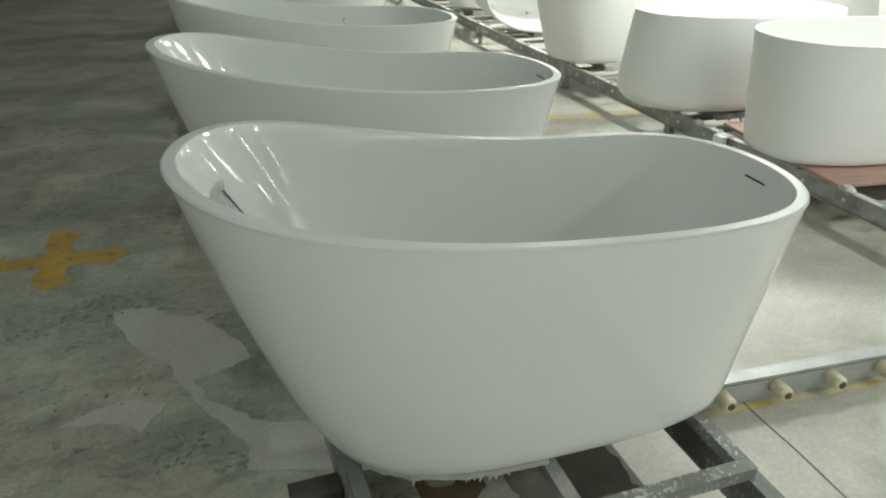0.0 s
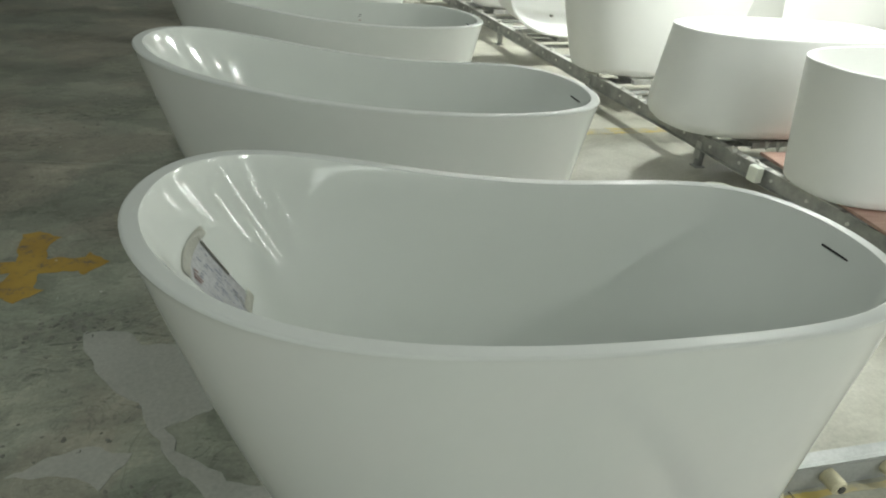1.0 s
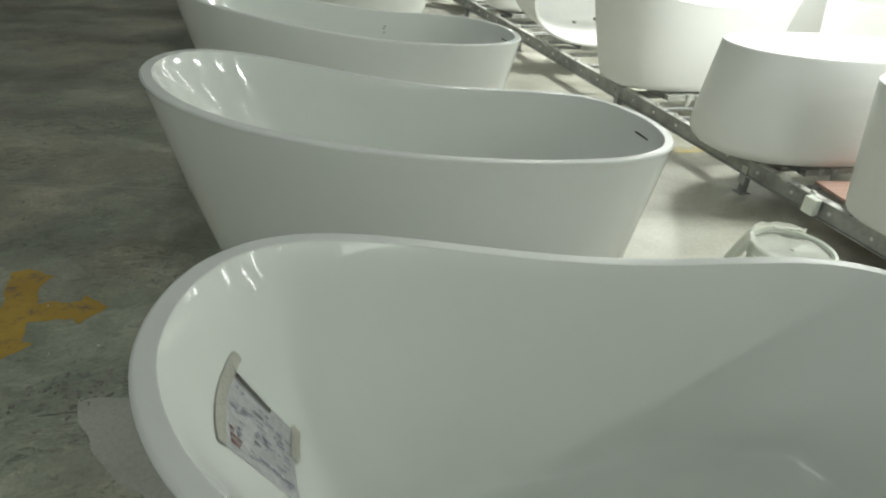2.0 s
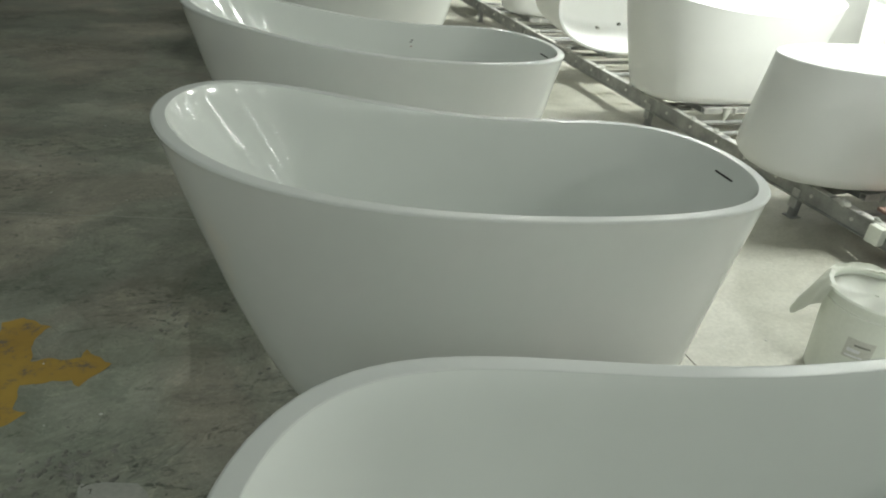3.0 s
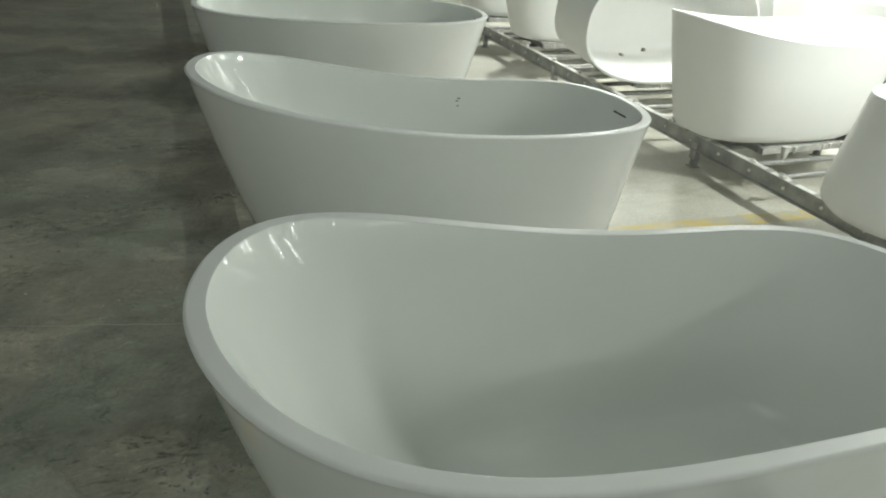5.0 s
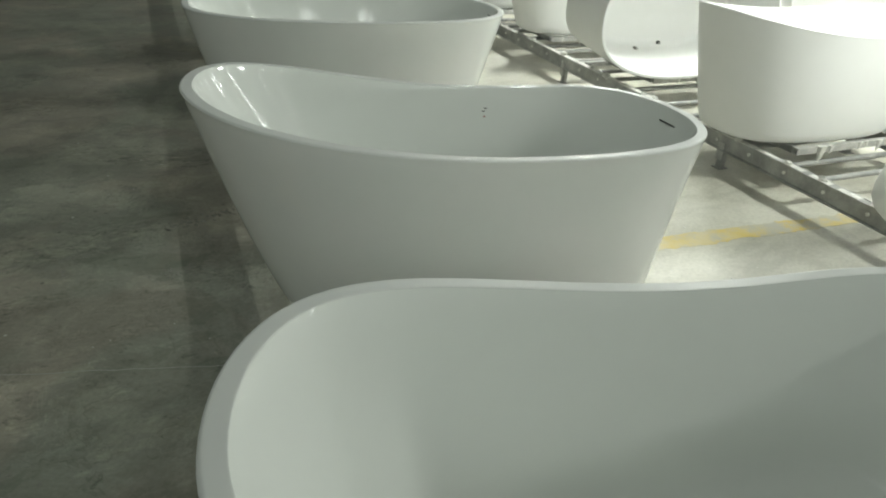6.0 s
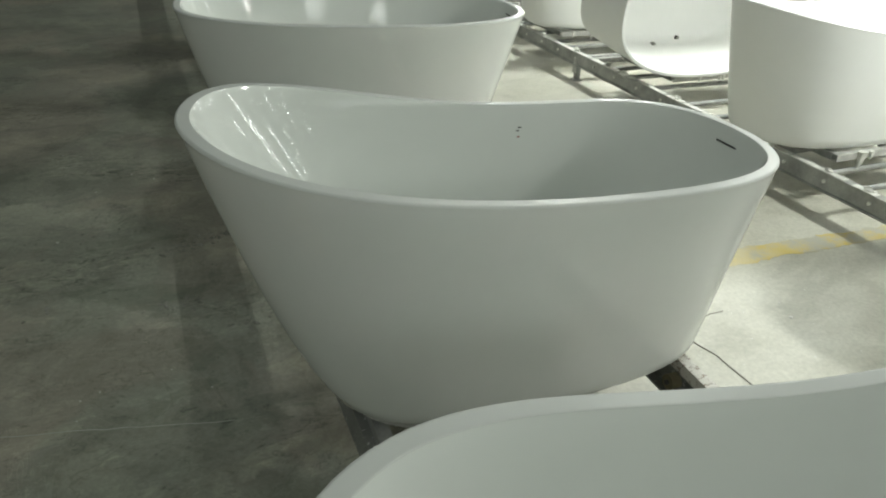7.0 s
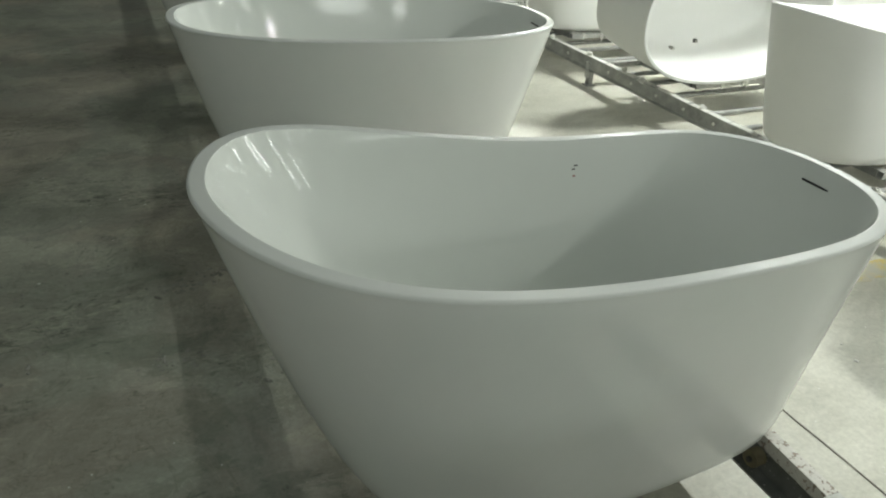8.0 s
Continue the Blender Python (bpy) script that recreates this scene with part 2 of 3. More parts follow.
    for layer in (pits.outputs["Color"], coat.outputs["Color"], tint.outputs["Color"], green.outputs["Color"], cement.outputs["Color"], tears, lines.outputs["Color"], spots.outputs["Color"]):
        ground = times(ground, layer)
    col = mix(t, dust.outputs["Color"], ground, times(times(pale.outputs["Color"], smear.outputs["Color"]), spots.outputs["Color"]))
    t.links.new(col, b.inputs["Base Color"])
    rr = ramp(t, mid.outputs["Fac"], [(0.3, grey(0.34)), (0.7, grey(0.6))])
    t.links.new(rr.outputs["Color"], b.inputs["Roughness"])
    relief = ramp(t, dust.outputs["Color"], [(0.0, grey(0.7)), (1.0, grey(0.16))])
    height = times(mix(t, 0.6, scuff.outputs["Color"], tears), mix(t, 0.5, lines.outputs["Color"], coat.outputs["Color"]))
    bm_node = t.nodes.new("ShaderNodeBump")
    bm_node.inputs["Distance"].default_value = 0.008
    t.links.new(relief.outputs["Color"], bm_node.inputs["Strength"])
    t.links.new(height, bm_node.inputs["Height"])
    t.links.new(bm_node.outputs["Normal"], b.inputs["Normal"])
    return m


M_FLOOR = floor_material()


# ---- mesh helpers ----
def smooth(me, angle=40):
    for p in me.polygons:
        p.use_smooth = True
    me.set_sharp_from_angle(angle=radians(angle))


def finish(bm, name, mat, angle=40):
    bmesh.ops.recalc_face_normals(bm, faces=bm.faces)
    me = bpy.data.meshes.new(name)
    bm.to_mesh(me)
    bm.free()
    smooth(me, angle)
    me.materials.append(mat)
    return me


def part(name, bm, mat, parent=None, label="", m=None, angle=40):
    ob = new(name, finish(bm, name, mat, angle))
    if parent:
        ob.parent = parent
    if m:
        ob.matrix_basis = m
    if label:
        tagged(ob, label)
    return ob


def box(bm, x0, x1, y0, y1, z0, z1, bevel=0.0, m=None):
    r = bmesh.ops.create_cube(bm, size=1, matrix=(m or Matrix()) @ Matrix.LocRotScale(((x0 + x1) / 2, (y0 + y1) / 2, (z0 + z1) / 2), None, (x1 - x0, y1 - y0, z1 - z0)))
    if bevel:
        es = list({e for v in r["verts"] for e in v.link_edges})
        bmesh.ops.bevel(bm, geom=es, offset=bevel, segments=2, profile=0.5, affect="EDGES")
    return bm


def boxed(x0, x1, y0, y1, z0, z1, bevel=0.0, m=None):
    return box(bmesh.new(), x0, x1, y0, y1, z0, z1, bevel, m)


def rod(bm, a, b, r, seg=16, r2=None):
    a, b = Vector(a), Vector(b)
    m = Matrix.Translation((a + b) / 2) @ (b - a).to_track_quat("Z", "Y").to_matrix().to_4x4()
    bmesh.ops.create_cone(bm, cap_ends=True, segments=seg, radius1=r, radius2=r if r2 is None else r2, depth=(b - a).length, matrix=m)
    return bm


def loft(rings, caps=True):
    bm = bmesh.new()
    vs = [[bm.verts.new(p) for p in ring] for ring in rings]
    n = len(vs[0])
    for a, b in zip(vs, vs[1:]):
        for i in range(n):
            bm.faces.new((a[i], a[(i + 1) % n], b[(i + 1) % n], b[i]))
    if caps:
        bm.faces.new(vs[0])
        bm.faces.new(vs[-1])
    return bm


def loft_open(rings, start=True):
    """Rings joined and closed at one end only."""
    bm = loft(rings, False)
    bm.verts.ensure_lookup_table()
    n = len(rings[0])
    bm.faces.new(bm.verts[:n] if start else bm.verts[-n:])
    return bm


def thing(name, label, category, m, group="", kind=""):
    ob = new(name)
    ob.empty_display_size = 0.1
    ob.matrix_basis = m
    return tagged(ob, label, category, group, kind)


# ---- hall ----
def hall():
    X0, X1, Y0, Y1 = -7.0, WIN_X, -7.0, 17.0
    fl = part("floor", boxed(X0 - 0.2, X1 + 0.2, Y0 - 0.2, Y1 + 0.2, -0.2, 0), M_FLOOR)
    tagged(fl, "worn grey concrete factory floor, dusted white under the racks", "floor", kind="structure")
    for nm, a in (("wall_west", (X0 - 0.2, X0, Y0, Y1)), ("wall_north", (X0 - 0.2, X1 + 0.2, Y1, Y1 + 0.2))):
        tagged(part(nm, boxed(*a, 0, CEIL), M_WALL), "plain painted factory wall", "wall", kind="structure")
    bm = bmesh.new()
    box(bm, X0 - 0.2, FILL_GAP[0], Y0 - 0.2, Y0, 0, CEIL)
    box(bm, FILL_GAP[1], X1 + 0.2, Y0 - 0.2, Y0, 0, CEIL)
    box(bm, FILL_GAP[0], FILL_GAP[1], Y0 - 0.2, Y0, FILL_GAP[3], CEIL)
    box(bm, FILL_GAP[0], FILL_GAP[1], Y0 - 0.2, Y0, 0, FILL_GAP[2])
    tagged(part("wall_south", bm, M_WALL), "painted factory wall with a low opening added for fill light", "wall", kind="structure")
    bm = bmesh.new()
    edges = [Y0] + [v for c, w, z0, z1 in STREAK_SLITS for v in (c - w / 2, c + w / 2)] + [Y1]
    for a, b in zip(edges[::2], edges[1::2]):
        box(bm, X1, X1 + 0.2, a, b, 0, CEIL)
    for c, w, z0, z1 in STREAK_SLITS:
        box(bm, X1, X1 + 0.2, c - w / 2, c + w / 2, 0, z0)
        box(bm, X1, X1 + 0.2, c - w / 2, c + w / 2, z1, CEIL)
    tagged(part("wall_east", bm, M_WALL), "painted factory wall with narrow slits added for streak reflections", "wall", kind="structure")
    bm = bmesh.new()
    xs = sorted({s[0] for s in ROOF_FILLS})
    cuts = [X0 - 0.2] + [v for x in xs for v in (x - 0.5, x + 0.5)] + [X1 + 0.2]
    for a, b in zip(cuts[::2], cuts[1::2]):
        box(bm, a, b, Y0 - 0.2, Y1 + 0.2, CEIL, CEIL + 0.15)
    for x in xs:
        ys = [Y0 - 0.2] + [v for sx, sy in ROOF_FILLS if sx == x for v in (sy - 2, sy + 2)] + [Y1 + 0.2]
        for a, b in zip(ys[::2], ys[1::2]):
            box(bm, x - 0.5, x + 0.5, a, b, CEIL, CEIL + 0.15)
    tagged(part("ceiling", bm, M_CEIL), "grey sheet roof with long openings added for fill light", "ceiling", kind="structure")


hall()


def tube_fixture(y):
    ob = thing("tube_lamp", "hanging batten lamp with a bright tube over the rack", "lamp", pose(TUBE_X, y, TUBE_Z), "tube lamps")
    part("housing", boxed(-0.10, 0.10, -0.64, 0.64, -0.01, 0.05, 0.008), M_WALL, ob)
    for d in (-0.5, 0.5):
        part("rod", rod(bmesh.new(), (0, d, 0.05), (0, d, CEIL - TUBE_Z), 0.006, 8), M_GALV, ob)


for y in TUBES:
    tube_fixture(y)


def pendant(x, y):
    ob = thing("added_pendant_lamp", "small flat grey lamp on a rod, added for basin reflections", "lamp", look((x, y, 2.72), (x - 0.3, y + 3, 1.7)), "pendant lamps")
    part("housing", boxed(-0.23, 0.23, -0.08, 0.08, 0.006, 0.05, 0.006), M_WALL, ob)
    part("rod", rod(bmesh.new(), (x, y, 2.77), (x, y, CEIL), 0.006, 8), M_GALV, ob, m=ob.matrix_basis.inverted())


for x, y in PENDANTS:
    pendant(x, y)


# ---- bathtubs ----
OUTER_R, INNER_R = 0.006, 0.0022              # rounding of the rim's two edges


def plan(k, n, L, W, n_r, n_l, egg, full=0.0):
    a = 2 * math.pi * k / n
    c, s = math.cos(a), math.sin(a)
    e = 2 / (n_r if c > 0 else n_l)
    u = math.copysign(abs(c) ** e, c)
    v = math.copysign(abs(s) ** e, s)
    return u, L / 2 * u, W / 2 * v * (1 + egg * u + full * u * u)


def moved_in(k, n, inset, *shape):
    """The plan's point k, moved in along the outline's normal."""
    u, x, y = plan(k, n, *shape)
    if inset:
        step = n / 210
        _, xa, ya = plan(k - step, n, *shape)
        _, xb, yb = plan(k + step, n, *shape)
        d = math.hypot(xb - xa, yb - ya)
        x, y = x - inset * (yb - ya) / d, y + inset * (xb - xa) / d
    return u, x, y


class Tub:
    """Shape of a tub: rim plan, rim height along its length, foot plan."""

    def __init__(self, L, W, rim, foot, n_r=2.6, n_l=2.6, egg=0.0, full=0.0, foot_x=0.0, thick=0.032, curve=0.85, bulge=0.0, foot_n=2.7, round_foot=0.05, deep=0.10, skew=0.0, slope=0.05, lean=0.04):
        self.L, self.W, self.rim, self.foot, self.n_r, self.n_l, self.egg = L, W, rim, foot, n_r, n_l, egg
        self.full, self.skew, self.slope, self.lean = full, skew, slope, lean
        self.foot_x, self.thick, self.curve, self.bulge, self.foot_n, self.round_foot, self.deep = foot_x, thick, curve, bulge, foot_n, round_foot, deep

    def point(self, k, n, s, inset, z=None):
        """Point k of n on the wall at height fraction s (0 foot, 1 rim), moved in by inset."""
        u, x1, y1 = moved_in(k, n, inset, self.L, self.W, self.n_r, self.n_l, self.egg, self.full)
        _, x0, y0 = moved_in(k, n, inset, self.foot[0], self.foot[1], self.foot_n, self.foot_n, 0)
        h = sum(c * u ** i for i, c in enumerate(self.rim))
        f = s ** (self.curve + self.skew * u * (1.0 if u < 0 else 1.7))
        swell = 1 + self.bulge * math.sin(math.pi * s)
        return Vector(((x0 + self.foot_x) * (1 - f) * swell + x1 * f * swell, (y0 * (1 - f) + y1 * f) * swell, h * s if z is None else z))

    def inner(self, k, n, s, lift=0.0):
        """A point of the basin's wall, which slopes in towards the floor, most at the backrest."""
        g = 1 - s
        p = self.point(k, n, s, self.thick + self.slope * g + lift)
        c = math.cos(2 * math.pi * k / n)
        if c < 0:
            p.x += self.lean * g * abs(c) ** 1.5
        return p

    def outer_shell(self, n=128):
        rings, r = [], self.round_foot
        for a in (0, 18, 36, 54, 72):      # rounded foot edge
            rings.append([self.point(k, n, 0.8 * r * (1 - math.cos(radians(a))) / self.rim[0], r * (1 - math.sin(radians(a))), 0.0) + Vector((0, 0, r * (1 - math.cos(radians(a))) * 0.8)) for k in range(n)])
        s0 = 0.8 * r / self.rim[0] + 0.03
        for s in [s0 + (0.92 - s0) * (i / 11) for i in range(12)] + [0.945, 0.97, 0.985]:
            rings.append([self.point(k, n, s, 0) for k in range(n)])
        rings.append(self.top(0.0, OUTER_R, n))
        return loft_open(rings)

    def top(self, inset, drop, n):
        return [self.point(k, n, 1.0, inset) - Vector((0, 0, drop)) for k in range(n)]

    def rim_edge(self, n=128):
        t, q, p = self.thick, OUTER_R, INNER_R
        turns = [radians(a) for a in (0, 22, 45, 68, 90)]
        outer = [self.top(q * (1 - math.cos(a)), q * (1 - math.sin(a)), n) for a in turns]
        inner = [self.top(t - p * (1 - math.sin(a)), p * (1 - math.cos(a)), n) for a in turns]
        return loft(outer + [self.top(q + 0.002, 0.0, n), self.top(t - p - 0.002, 0.0, n)] + inner, False)

    def basin(self, n=128):
        rings = [self.top(self.thick, INNER_R, n)]
        rings.append([self.inner(k, n, 0.985) for k in range(n)])
        for s in (0.96, 0.93, 0.87, 0.8, 0.72, 0.64, 0.56, 0.48, 0.42, 0.36, 0.31, 0.27):
            rings.append([self.inner(k, n, s) for k in range(n)])
        last = rings[-1]
        c = sum(last, Vector()) / n
        low = self.deep
        for f, g in ((0.97, 0.62), (0.92, 0.34), (0.85, 0.15), (0.74, 0.05), (0.5, 0.01), (0.2, 0.0)):
            rings.append([Vector((c.x + (p.x - c.x) * f, c.y + (p.y - c.y) * f, low + (p.z - low) * g)) for p in last])
        return loft_open(rings, False)


SLIPPER = Tub(1.6, 0.727, (0.626, -0.088, 0.092, 0.008, -0.041), (1.15, 0.70), 2.02, 1.84, -0.138, 0.688, 0.085, foot_n=3.0, skew=0.16, slope=0.07, lean=0.17)
TUB_Z = 0.28


def slot_mesh(tub, k_mid, s, length, height, n=512):
    """A narrow dark overflow slot just proud of the inner wall."""
    bm = bmesh.new()
    mid, nxt, up = tub.inner(k_mid, n, s), tub.inner(k_mid + 2, n, s), tub.inner(k_mid, n, s + 0.03)
    along, rise = (nxt - mid).normalized(), (up - mid).normalized()
    inward = along.cross(rise).normalized()
    if inward.dot(Vector((0, 0, tub.rim[0])) - mid) < 0:
        inward = -inward
    m = Matrix((along, inward, rise)).transposed().to_4x4()
    m.translation = mid
    return boxed(-length / 2, length / 2, -0.012, 0.003, -height / 2, height / 2, 0.002, m)


def fringe(ob, tub, seed, reach, n=1024):
    """Ragged flash of dried resin along the front foot edge, with thin torn threads."""
    bm = bmesh.new()
    rows, k0, k1 = [], 584, 760
    for k in range(k0, k1):
        p = tub.point(k, n, 0.01, 0.012, 0.012)
        fade = min(1.0, (k - k0) / 30, (k1 - 1 - k) / 30)
        slow, quick = noise.noise((k * 0.06, seed, 1.7)), noise.noise((k * 0.55, seed, 7.3))
        d = (0.25 * max(0.0, slow + 0.2) + max(0.0, quick - 0.12) ** 1.3 * 1.6 * max(0.1, slow + 0.45)) * reach * fade
        e = 0.010 * noise.noise((k * 0.16, seed, 5.1))
        out = Vector((p.x, p.y, 0)).normalized()
        rows.append((bm.verts.new(p), bm.verts.new(p + out * (0.006 + e * 0.5) + Vector((0, 0, -0.010))), bm.verts.new(p + out * (0.004 + d * (0.5 + 1.6 * e * 60)) + Vector((0, 0, -0.011 - d)))))
    for a, b in zip(rows, rows[1:]):
        bm.faces.new((a[0], b[0], b[1], a[1]))
        bm.faces.new((a[1], b[1], b[2], a[2]))
    bmesh.ops.solidify(bm, geom=bm.faces[:], thickness=0.0012)
    part("resin_fringe", bm, M_RESIN, ob, "ragged white resin fringe at the foot")


def wall_patch(tub, corners, nu, nv, lift, n=512):
    """A thin sheet that follows the inner wall between four (k, s) corners."""
    bm = bmesh.new()
    (a, b), (c, d) = corners
    grid = []
    for j in range(nv + 1):
        row = []
        for i in range(nu + 1):
            u, v = i / nu, j / nv
            k = (a[0] * (1 - u) + b[0] * u) * (1 - v) + (c[0] * (1 - u) + d[0] * u) * v
            h = (a[1] * (1 - u) + b[1] * u) * (1 - v) + (c[1] * (1 - u) + d[1] * u) * v
            p = tub.inner(k, n, h, lift)
            row.append(bm.verts.new(p + Vector((0, 0, lift * 0.5))))
        grid.append(row)
    for j in range(nv):
        for i in range(nu):
            bm.faces.new((grid[j][i], grid[j][i + 1], grid[j + 1][i + 1], grid[j + 1][i]))
    bmesh.ops.solidify(bm, geom=bm.faces[:], thickness=0.0006)
    return bm


def slipper_tub(m, label, group="tubs in the row"):
    ob = thing("bathtub", label, "bathtub", m, group)
    part("outer_shell", SLIPPER.outer_shell(), M_SATIN, ob)
    part("rim", SLIPPER.rim_edge(), M_RIM, ob, "satin white rim")
    part("basin", SLIPPER.basin(), M_TUB, ob, "high-gloss white basin")
    fringe(ob, SLIPPER, int(noise.noise((m.translation.y, 0, 3)) * 40), 0.03 if m.translation.y < 2 else 0.006)
    part("overflow_slot", slot_mesh(SLIPPER, -1.2, 0.922, 0.086, 0.006), M_SLOT, ob, "dark narrow overflow slot")
    return ob


ROW = [(0.470, 1.657, -2.2), (0.423, 2.888, -2.2), (0.482, 4.207, 0.1)]
tubs = [slipper_tub(pose(x, y, TUB_Z, 0, 0, yaw), "glossy white slipper bathtub on a steel cart") for x, y, yaw in ROW]


def paper_label(tub_ob):
    """A printed sheet taped to the inner wall; its writing cannot be read."""
    ob = thing("paper_label", "white printed paper sheet taped inside the bathtub with cream tape", "label", tub_ob.matrix_basis)
    q = ((240.0, 0.862), (265.0, 0.872)), ((241.0, 0.672), (262.0, 0.660))

    def at(u, v):
        (a, b), (c, d) = q
        return tuple((a[i] * (1 - u) + b[i] * u) * (1 - v) + (c[i] * (1 - u) + d[i] * u) * v for i in (0, 1))

    def patch(u0, u1, v0, v1, lift, nu=4, nv=4):
        return wall_patch(SLIPPER, ((at(u0, v0), at(u1, v0)), (at(u0, v1), at(u1, v1))), nu, nv, lift)

    part("sheet", patch(0.0, 1.0, 0.0, 1.0, 0.0010, 8, 10), M_PAPER, ob)
    part("tape", patch(-0.16, 1.03, -0.05, 0.07, 0.0028, 10, 2), M_TAPE, ob, "cream masking tape")
    part("tape", patch(-0.1, 0.40, 0.93, 1.07, 0.0028, 6, 2), M_TAPE, ob, "cream masking tape")
    part("print_bar", patch(0.03, 0.09, 0.08, 0.60, 0.0028, 2, 8), M_LUMP, ob, "dark printed band")
    rng = random.Random(4)
    for r in range(10):
        u = 0.18 + 0.075 * r + rng.uniform(-0.012, 0.012)
        v = 0.12
        while v < 0.9:
            w = rng.uniform(0.03, 0.15)
            if rng.random() < 0.55:
                part("print_bar", patch(u, u + rng.uniform(0.018, 0.04), v, min(v + w, 0.93), 0.0028, 1, 2), M_INKRED if v < 0.16 and r > 5 else M_INK, ob)
            v += w + 0.04
    return ob


paper_label(tubs[0])
for k0, s0, dk, ds in ((107.0, 0.885, 1.3, 0.007), (107.9, 0.868, 1.2, 0.006), (108.0, 0.838, 1.0, 0.010)):
    part("ink_mark", wall_patch(SLIPPER, (((k0, s0), (k0 + dk, s0)), ((k0, s0 - ds), (k0 + dk, s0 - ds))), 2, 2, 0.001), M_INKRED if s0 < 0.85 else M_BLACK, tubs[2], "small dark pen mark")

OVAL = Tub(1.60, 0.88, (0.64, -0.009), (1.2, 0.66), 2.4, 2.4, curve=0.9)
for y in (5.91, 7.4, 8.8):
    ob = thing("bathtub", "glossy white oval bathtub with a level rim", "bathtub", pose(0.575, y, TUB_Z, 0, 0, -4.4), "tubs in the row")
    part("outer_shell", OVAL.outer_shell(), M_SATIN, ob)
    part("rim", OVAL.rim_edge(), M_RIM, ob, "satin white rim")
    part("basin", OVAL.basin(), M_TUB, ob, "high-gloss white basin")
    part("overflow_slot", slot_mesh(OVAL, -3, 0.93, 0.09, 0.006), M_SLOT, ob, "dark narrow overflow slot")

# far row: upright, tapered and slipper tubs of matt white resin
UPRIGHT = Tub(1.57, 0.84, (0.652, 0, 0.0), (1.45, 0.70), 2.4, 2.4, foot_x=0.03, thick=0.02)
TAPER = Tub(1.508, 0.69, (0.60, 0, 0.0), (1.62, 0.90), 2.4, 2.4, thick=0.02, curve=1.1, round_foot=0.16, foot_n=2.4)
MATT_SLIP = Tub(1.63, 0.85, (0.622, -0.013, 0.082), (1.22, 0.66), 2.4, 2.4, thick=0.02)
RZ = 0.274


def matt_tub(tub, m, label):
    ob = thing("bathtub", label, "bathtub", m, "tubs on the rack")
    part("outer_shell", tub.outer_shell(), M_MATT, ob)
    part("rim", tub.rim_edge(), M_MATT, ob)
    part("basin", tub.basin(), M_MATT, ob)
    if tub is TAPER:
        part("overflow_slot", slot_mesh(tub, 120, 0.9, 0.07, 0.006), M_STICKER, ob, "pale grey overflow slot")
    return ob


matt_tub(UPRIGHT, pose(3.389, 3.006, 0.247, 0, 0, -5), "matt white straight-sided bathtub on a pinkish board")
matt_tub(TAPER, pose(3.25, 4.0, RZ, 0, 0, -3.6), "matt white bathtub narrowing towards its rim")
matt_tub(MATT_SLIP, pose(3.256, 5.385, RZ, 0, 0, -2), "matt white slipper bathtub with one raised end")
matt_tub(UPRIGHT, pose(3.25, 7.08, 0.69, 90, 0, 0), "matt white bathtub lying on its long side")
side = bpy.data.objects["bathtub.009"]
for x, y, z, r, ring_mat, core_mat in ((3.15, 6.909, 0.378, 0.017, M_LUMP, M_STICKER), (3.391, 6.958, 0.405, 0.021, M_DARKSTEEL, M_LUMP)):
    hole = part("drain_hole", rod(bmesh.new(), (x, y - 0.004, z), (x, y + 0.03, z), r, 20), ring_mat, side, "drilled waste hole", side.matrix_basis.inverted())
    part("hole_core", rod(bmesh.new(), (x + 0.004, y - 0.007, z + 0.003), (x + 0.004, y, z + 0.003), r * 0.5, 14), core_mat, hole)
matt_tub(MATT_SLIP, pose(3.4, 8.15, RZ, 0, 0, 0), "matt white slipper bathtub on the rack")
matt_tub(MATT_SLIP, pose(3.4, 9.4, RZ, 0, 0, 0), "matt white slipper bathtub on the rack")


for y, tub in ((2.6, UPRIGHT), (3.9, MATT_SLIP), (5.3, UPRIGHT), (6.7, MATT_SLIP), (8.1, UPRIGHT)):
    matt_tub(tub, pose(5.35, y, RZ, 0, 0, -2), "matt white bathtub on the rack by the wall")


NEAR_B = (0.985, 1.03)                         # outer beams of the two near racks


# ---- racks ----
def channel(x, d, y0, y1, z0=0.12, z1=0.22, lip=0.0):
    """A C-channel along y with its web at x, flanges to the side d."""
    w, t = 0.045, 0.006
    pts = [(0, z0), (w, z0), (w, z0 + t), (t, z0 + t), (t, z1 - t), (w, z1 - t), (w, z1), (-lip, z1), (-lip, z1 - t), (0, z1 - t), (0, z0 + t), (-lip, z0 + t), (-lip, z0)] if lip else [(0, z0), (w, z0), (w, z0 + t), (t, z0 + t), (t, z1 - t), (w, z1 - t), (w, z1), (0, z1)]
    return loft([[Vector((x + d * p, y, z)) for p, z in pts] for y in (y0, y1)])


def drip(ob, x, y, z, size, seed):
    """A hanging string of dried resin."""
    rng = random.Random(seed)
    rings = []
    for j in range(6):
        f = j / 5
        r = size * (1 - f) ** 0.7 * 0.28 + 0.0015
        ox, oy = rng.uniform(-1, 1) * size * 0.12 * f, rng.uniform(-1, 1) * size * 0.12 * f
        rings.append([Vector((x + ox + r * math.cos(a), y + oy + r * 0.7 * math.sin(a), z - f * size)) for a in [math.pi * i / 4 for i in range(8)]])
    part("resin_drip", loft(rings), M_RESIN, ob)


